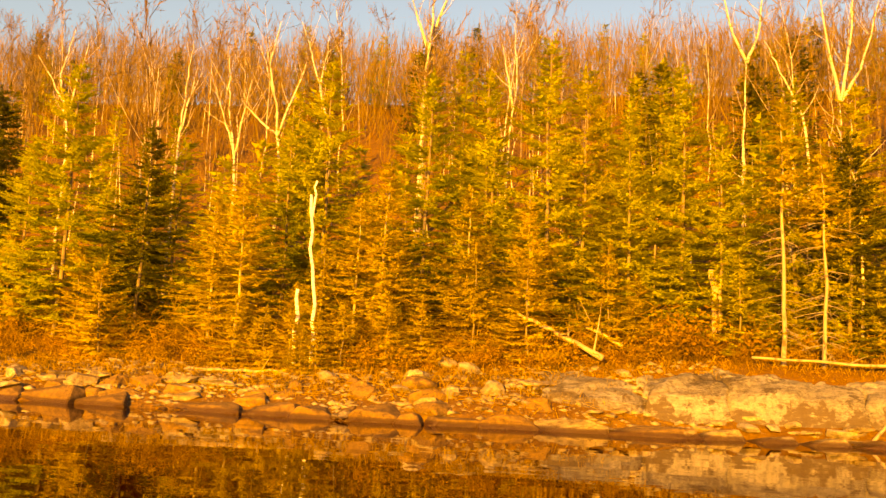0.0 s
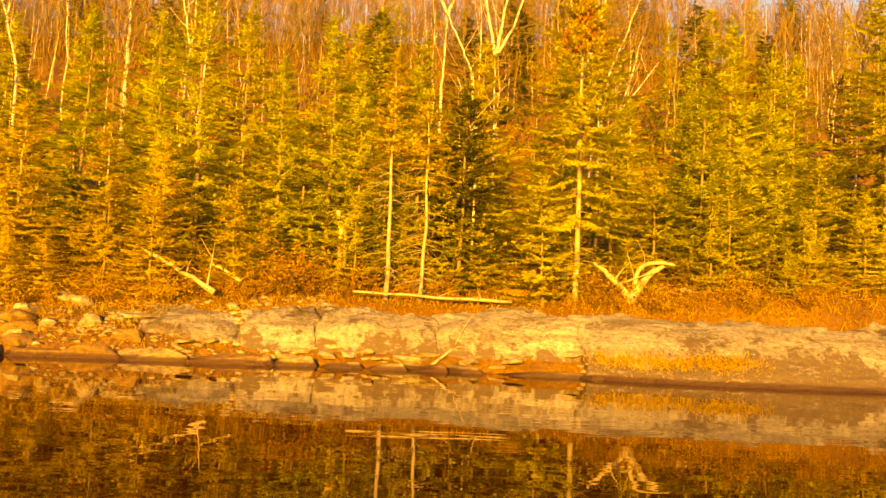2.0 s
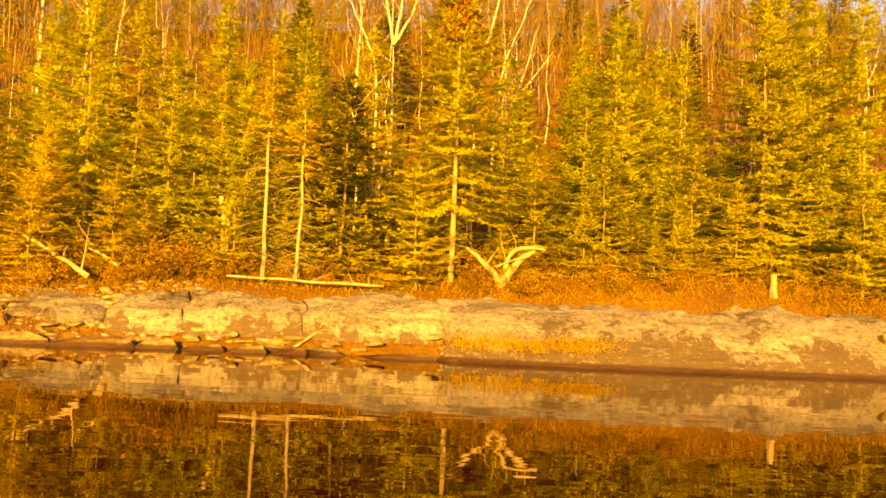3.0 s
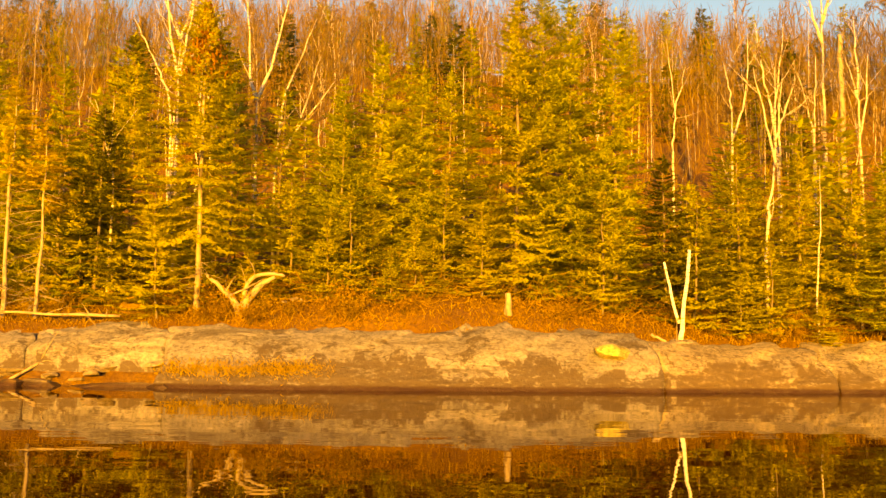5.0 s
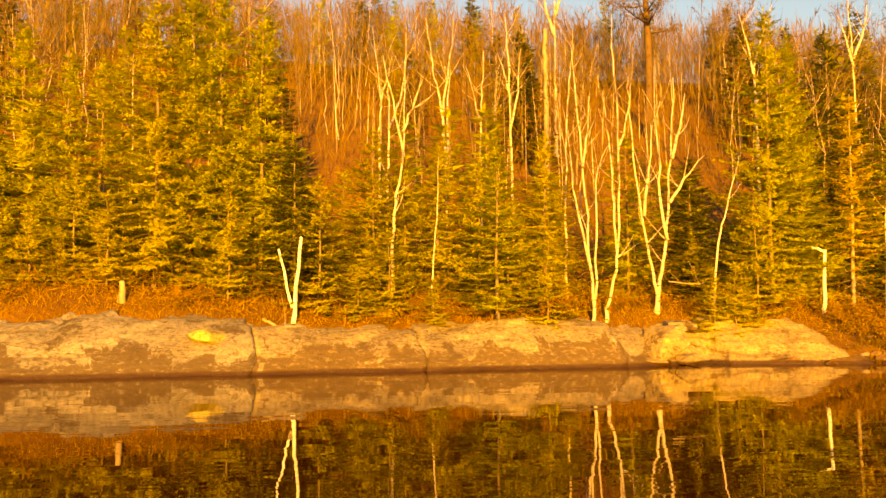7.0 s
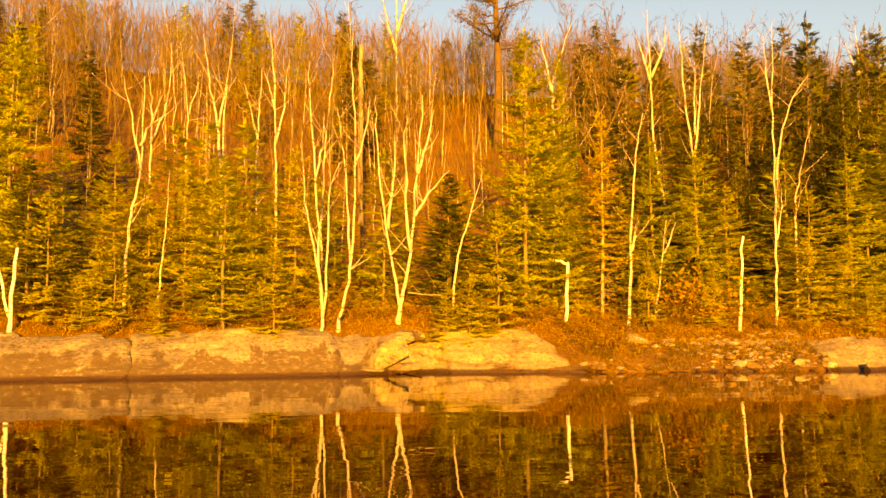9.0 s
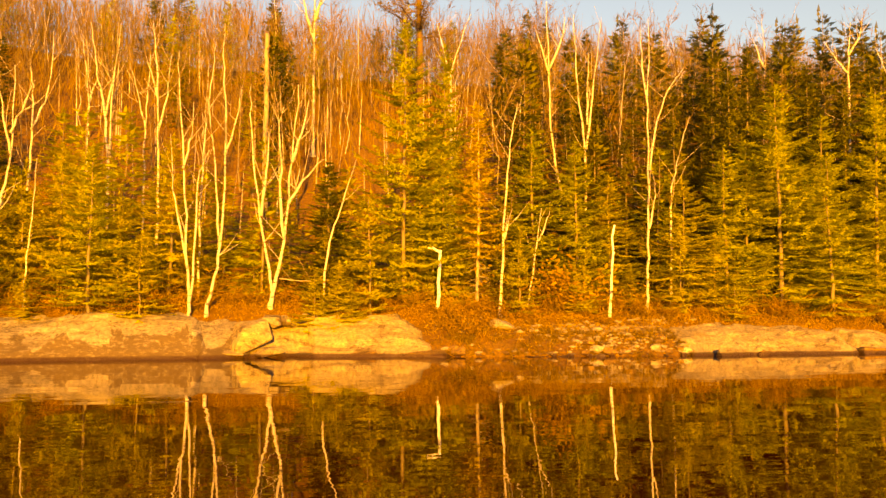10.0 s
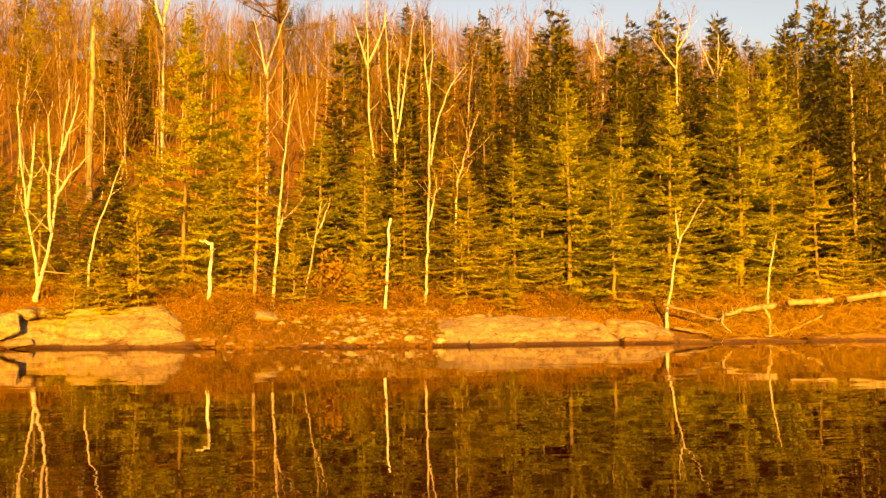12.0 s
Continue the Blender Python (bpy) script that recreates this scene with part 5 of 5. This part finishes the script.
log([(-1.69, 19.9, 2.5), (-0.6, 19.5, 2.0), (0.45, 19.0, 1.45)], 0.04, 0.07, "bleached fallen trunk leaning on the bank", 1, 3)
log([(0.05, 19.9, 2.2), (0.9, 19.7, 1.75)], 0.04, 0.045, "short broken log leaning on brush", 2, 5)
log([(3.55, 19.25, 1.62), (5.3, 19.2, 1.58), (7.2, 19.25, 1.54)], 0.028, 0.038, "long pale pole lying along the top of the rock", 3, 5)
log([on(-8.7, 18.4, 0.08), on(-7.5, 18.45, 0.08), on(-6.4, 18.5, 0.06)], 0.045, 0.04, "thin pale pole lying on the stony bank", 4, 2)
log([on(5.3, 17.5, 0.10), on(6.1, 18.3, 0.12), on(7.0, 19.1, 0.15)], 0.035, 0.02, "thin crooked branch lying across the rock", 5, 4)
log([(9.11, 19.6, 2.56), (9.56, 19.55, 2.2), (9.96, 19.5, 1.72)], 0.03, 0.11, "forked driftwood root bleached pale", 6, 2)
log([(9.93, 19.5, 1.60), (10.18, 19.55, 2.08), (10.48, 19.6, 2.38), (10.76, 19.6, 2.55)], 0.14, 0.045, "thick driftwood root bleached pale", 7, 1)
log([(10.05, 19.5, 2.0), (10.07, 19.5, 2.34), (10.35, 19.55, 2.62), (10.8, 19.55, 2.64), (11.0, 19.55, 2.57)], 0.065, 0.03, "arching driftwood root bleached pale", 17, 1)
log([on(19.9, 19.1, 0.1), on(20.3, 18.95, 0.08), on(20.6, 18.9, 0.05)], 0.04, 0.03, "short stick on the leaf litter", 8, 1)
log([(52.9, 17.5, 0.92), (53.8, 17.55, 1.08), (54.9, 17.65, 1.22)], 0.07, 0.10, "bleached broken end of a fallen trunk jutting out over the water", 9, 5)
log([(55.4, 17.6, 1.30), (56.3, 17.6, 1.34), (57.2, 17.65, 1.38)], 0.10, 0.12, "short bleached length of a fallen trunk on driftwood", 18, 4)
log([(57.9, 17.8, 1.42), (59.4, 17.9, 1.62), (61.2, 18.0, 1.80)], 0.10, 0.12, "big bleached fallen trunk lying on driftwood", 19, 8)
log([(54.4, 17.5, 1.12), (54.6, 17.45, 0.7), (54.5, 17.4, 0.25)], 0.06, 0.03, "grey limb reaching down from a fallen trunk", 20, 4)
log([(50.9, 18.0, 1.25), (52.0, 17.8, 0.95), (52.8, 17.6, 0.7)], 0.05, 0.04, "weathered pole sloping down the bank", 21, 2, BARK)
log([(52.9, 17.6, 0.95), (52.7, 17.4, 0.6), (53.0, 17.3, 0.3)], 0.05, 0.025, "broken end of a bleached trunk hanging down", 10, 3)
log([on(51.4, 18.2, 0.25), on(52.2, 18.0, 0.2), on(53.0, 17.8, 0.12)], 0.06, 0.05, "weathered log lying on the bank", 11, 2, BARK)
log([on(54.6, 17.8, 0.2), on(55.8, 17.7, 0.6), on(57.0, 17.9, 0.9)], 0.06, 0.04, "grey branch in a heap of driftwood", 12, 8)
log([on(56.0, 17.6, 0.2), on(57.2, 17.7, 0.3), on(58.6, 17.7, 0.5)], 0.07, 0.04, "grey branch in a heap of driftwood", 13, 8)
log([(31.25, 20.2, 2.28), (32.0, 20.2, 2.2), (32.75, 20.3, 2.26)], 0.02, 0.012, "thin dead branch lying by the birches", 14, 6)


def driftwood_brush():
    r = np.random.RandomState(66)
    n = 8000
    x, u = r.uniform(52.4, 62, n), r.uniform(0.1, 1.9, n)
    y = shore(x) + u
    base = np.stack([x, y, np.maximum(ground_z(x, y), 0.1) + r.gamma(1.7, 0.24, n) * np.clip((x - 52) / 2, 0.3, 1)], 1)
    d = np.stack([r.normal(0, 1, n), r.normal(0, 0.7, n), r.normal(0.2, 0.5, n)], 1)
    stuff_mesh("driftwood_brush", base, d, r.uniform(0.25, 0.9, n), r.uniform(0.009, 0.024, n), STRAW, "heap of dry driftwood twigs under a fallen trunk", "brush", r, 0.2)


driftwood_brush()


def shore_litter():
    """Dry sticks and straw lying among the stones."""
    r = np.random.RandomState(68)
    n = 2600
    x = np.where(r.rand(n) < 0.7, r.uniform(-18, 1, n), r.uniform(35.5, 44, n))
    u = r.uniform(0.7, 2.8, n)
    y = shore(x) + u
    base = np.stack([x, y, ground_z(x, y) + 0.03 + 0.05 * r.rand(n)], 1)
    d = np.stack([r.normal(0, 1, n), r.normal(0, 0.5, n), r.normal(0.08, 0.15, n)], 1)
    stuff_mesh("shore_litter", base, d, r.uniform(0.1, 0.5, n), r.uniform(0.008, 0.022, n), STRAW, "dry sticks and straw lying among the shore stones", "litter", r, 0.2)


shore_litter()


def sedge():
    """Rusty sedge in the hollow of the rock at the water."""
    r = np.random.RandomState(67)
    n = 2400
    x = r.uniform(8.7, 12.3, n) + 0.15 * np.sin(9 * r.rand(n))
    u = np.abs(r.normal(0.30, 0.09, n))
    y = shore(x) + u
    base = np.stack([x, y, bank(x, u) + 0.03 + 0.07 * r.rand(n)], 1)
    d = np.stack([r.normal(0, 0.8, n), r.normal(-0.2, 0.6, n), np.full(n, 0.7)], 1)
    stuff_mesh("sedge", base, d, r.uniform(0.06, 0.17, n), r.uniform(0.008, 0.02, n), STRAW, "rusty sedge in a hollow of the rock at the water", "grass", r)


sedge()


def bank_tufts():
    """Brown withered tufts between the stones of the low bank."""
    r = np.random.RandomState(69)
    n = 7000
    c = np.stack([r.uniform(35.8, 46.5, 240), r.uniform(0.12, 1.6, 240)], 1)
    c[150:, 0] = r.uniform(-15, 1.0, 90)
    c[150:, 1] = r.uniform(1.0, 2.7, 90)
    pick = r.randint(0, 240, n)
    x, u = c[pick, 0] + r.normal(0, 0.10, n), np.abs(c[pick, 1] + r.normal(0, 0.07, n))
    y = shore(x) + u
    base = np.stack([x, y, ground_z(x, y) - 0.02], 1)
    d = np.stack([r.normal(0, 0.7, n), r.normal(-0.15, 0.6, n), np.full(n, 0.75)], 1)
    stuff_mesh("withered_tufts", base, d, r.uniform(0.08, 0.26, n), r.uniform(0.012, 0.03, n), HAZE, "brown withered tufts between stones on the low bank", "grass", r)


bank_tufts()
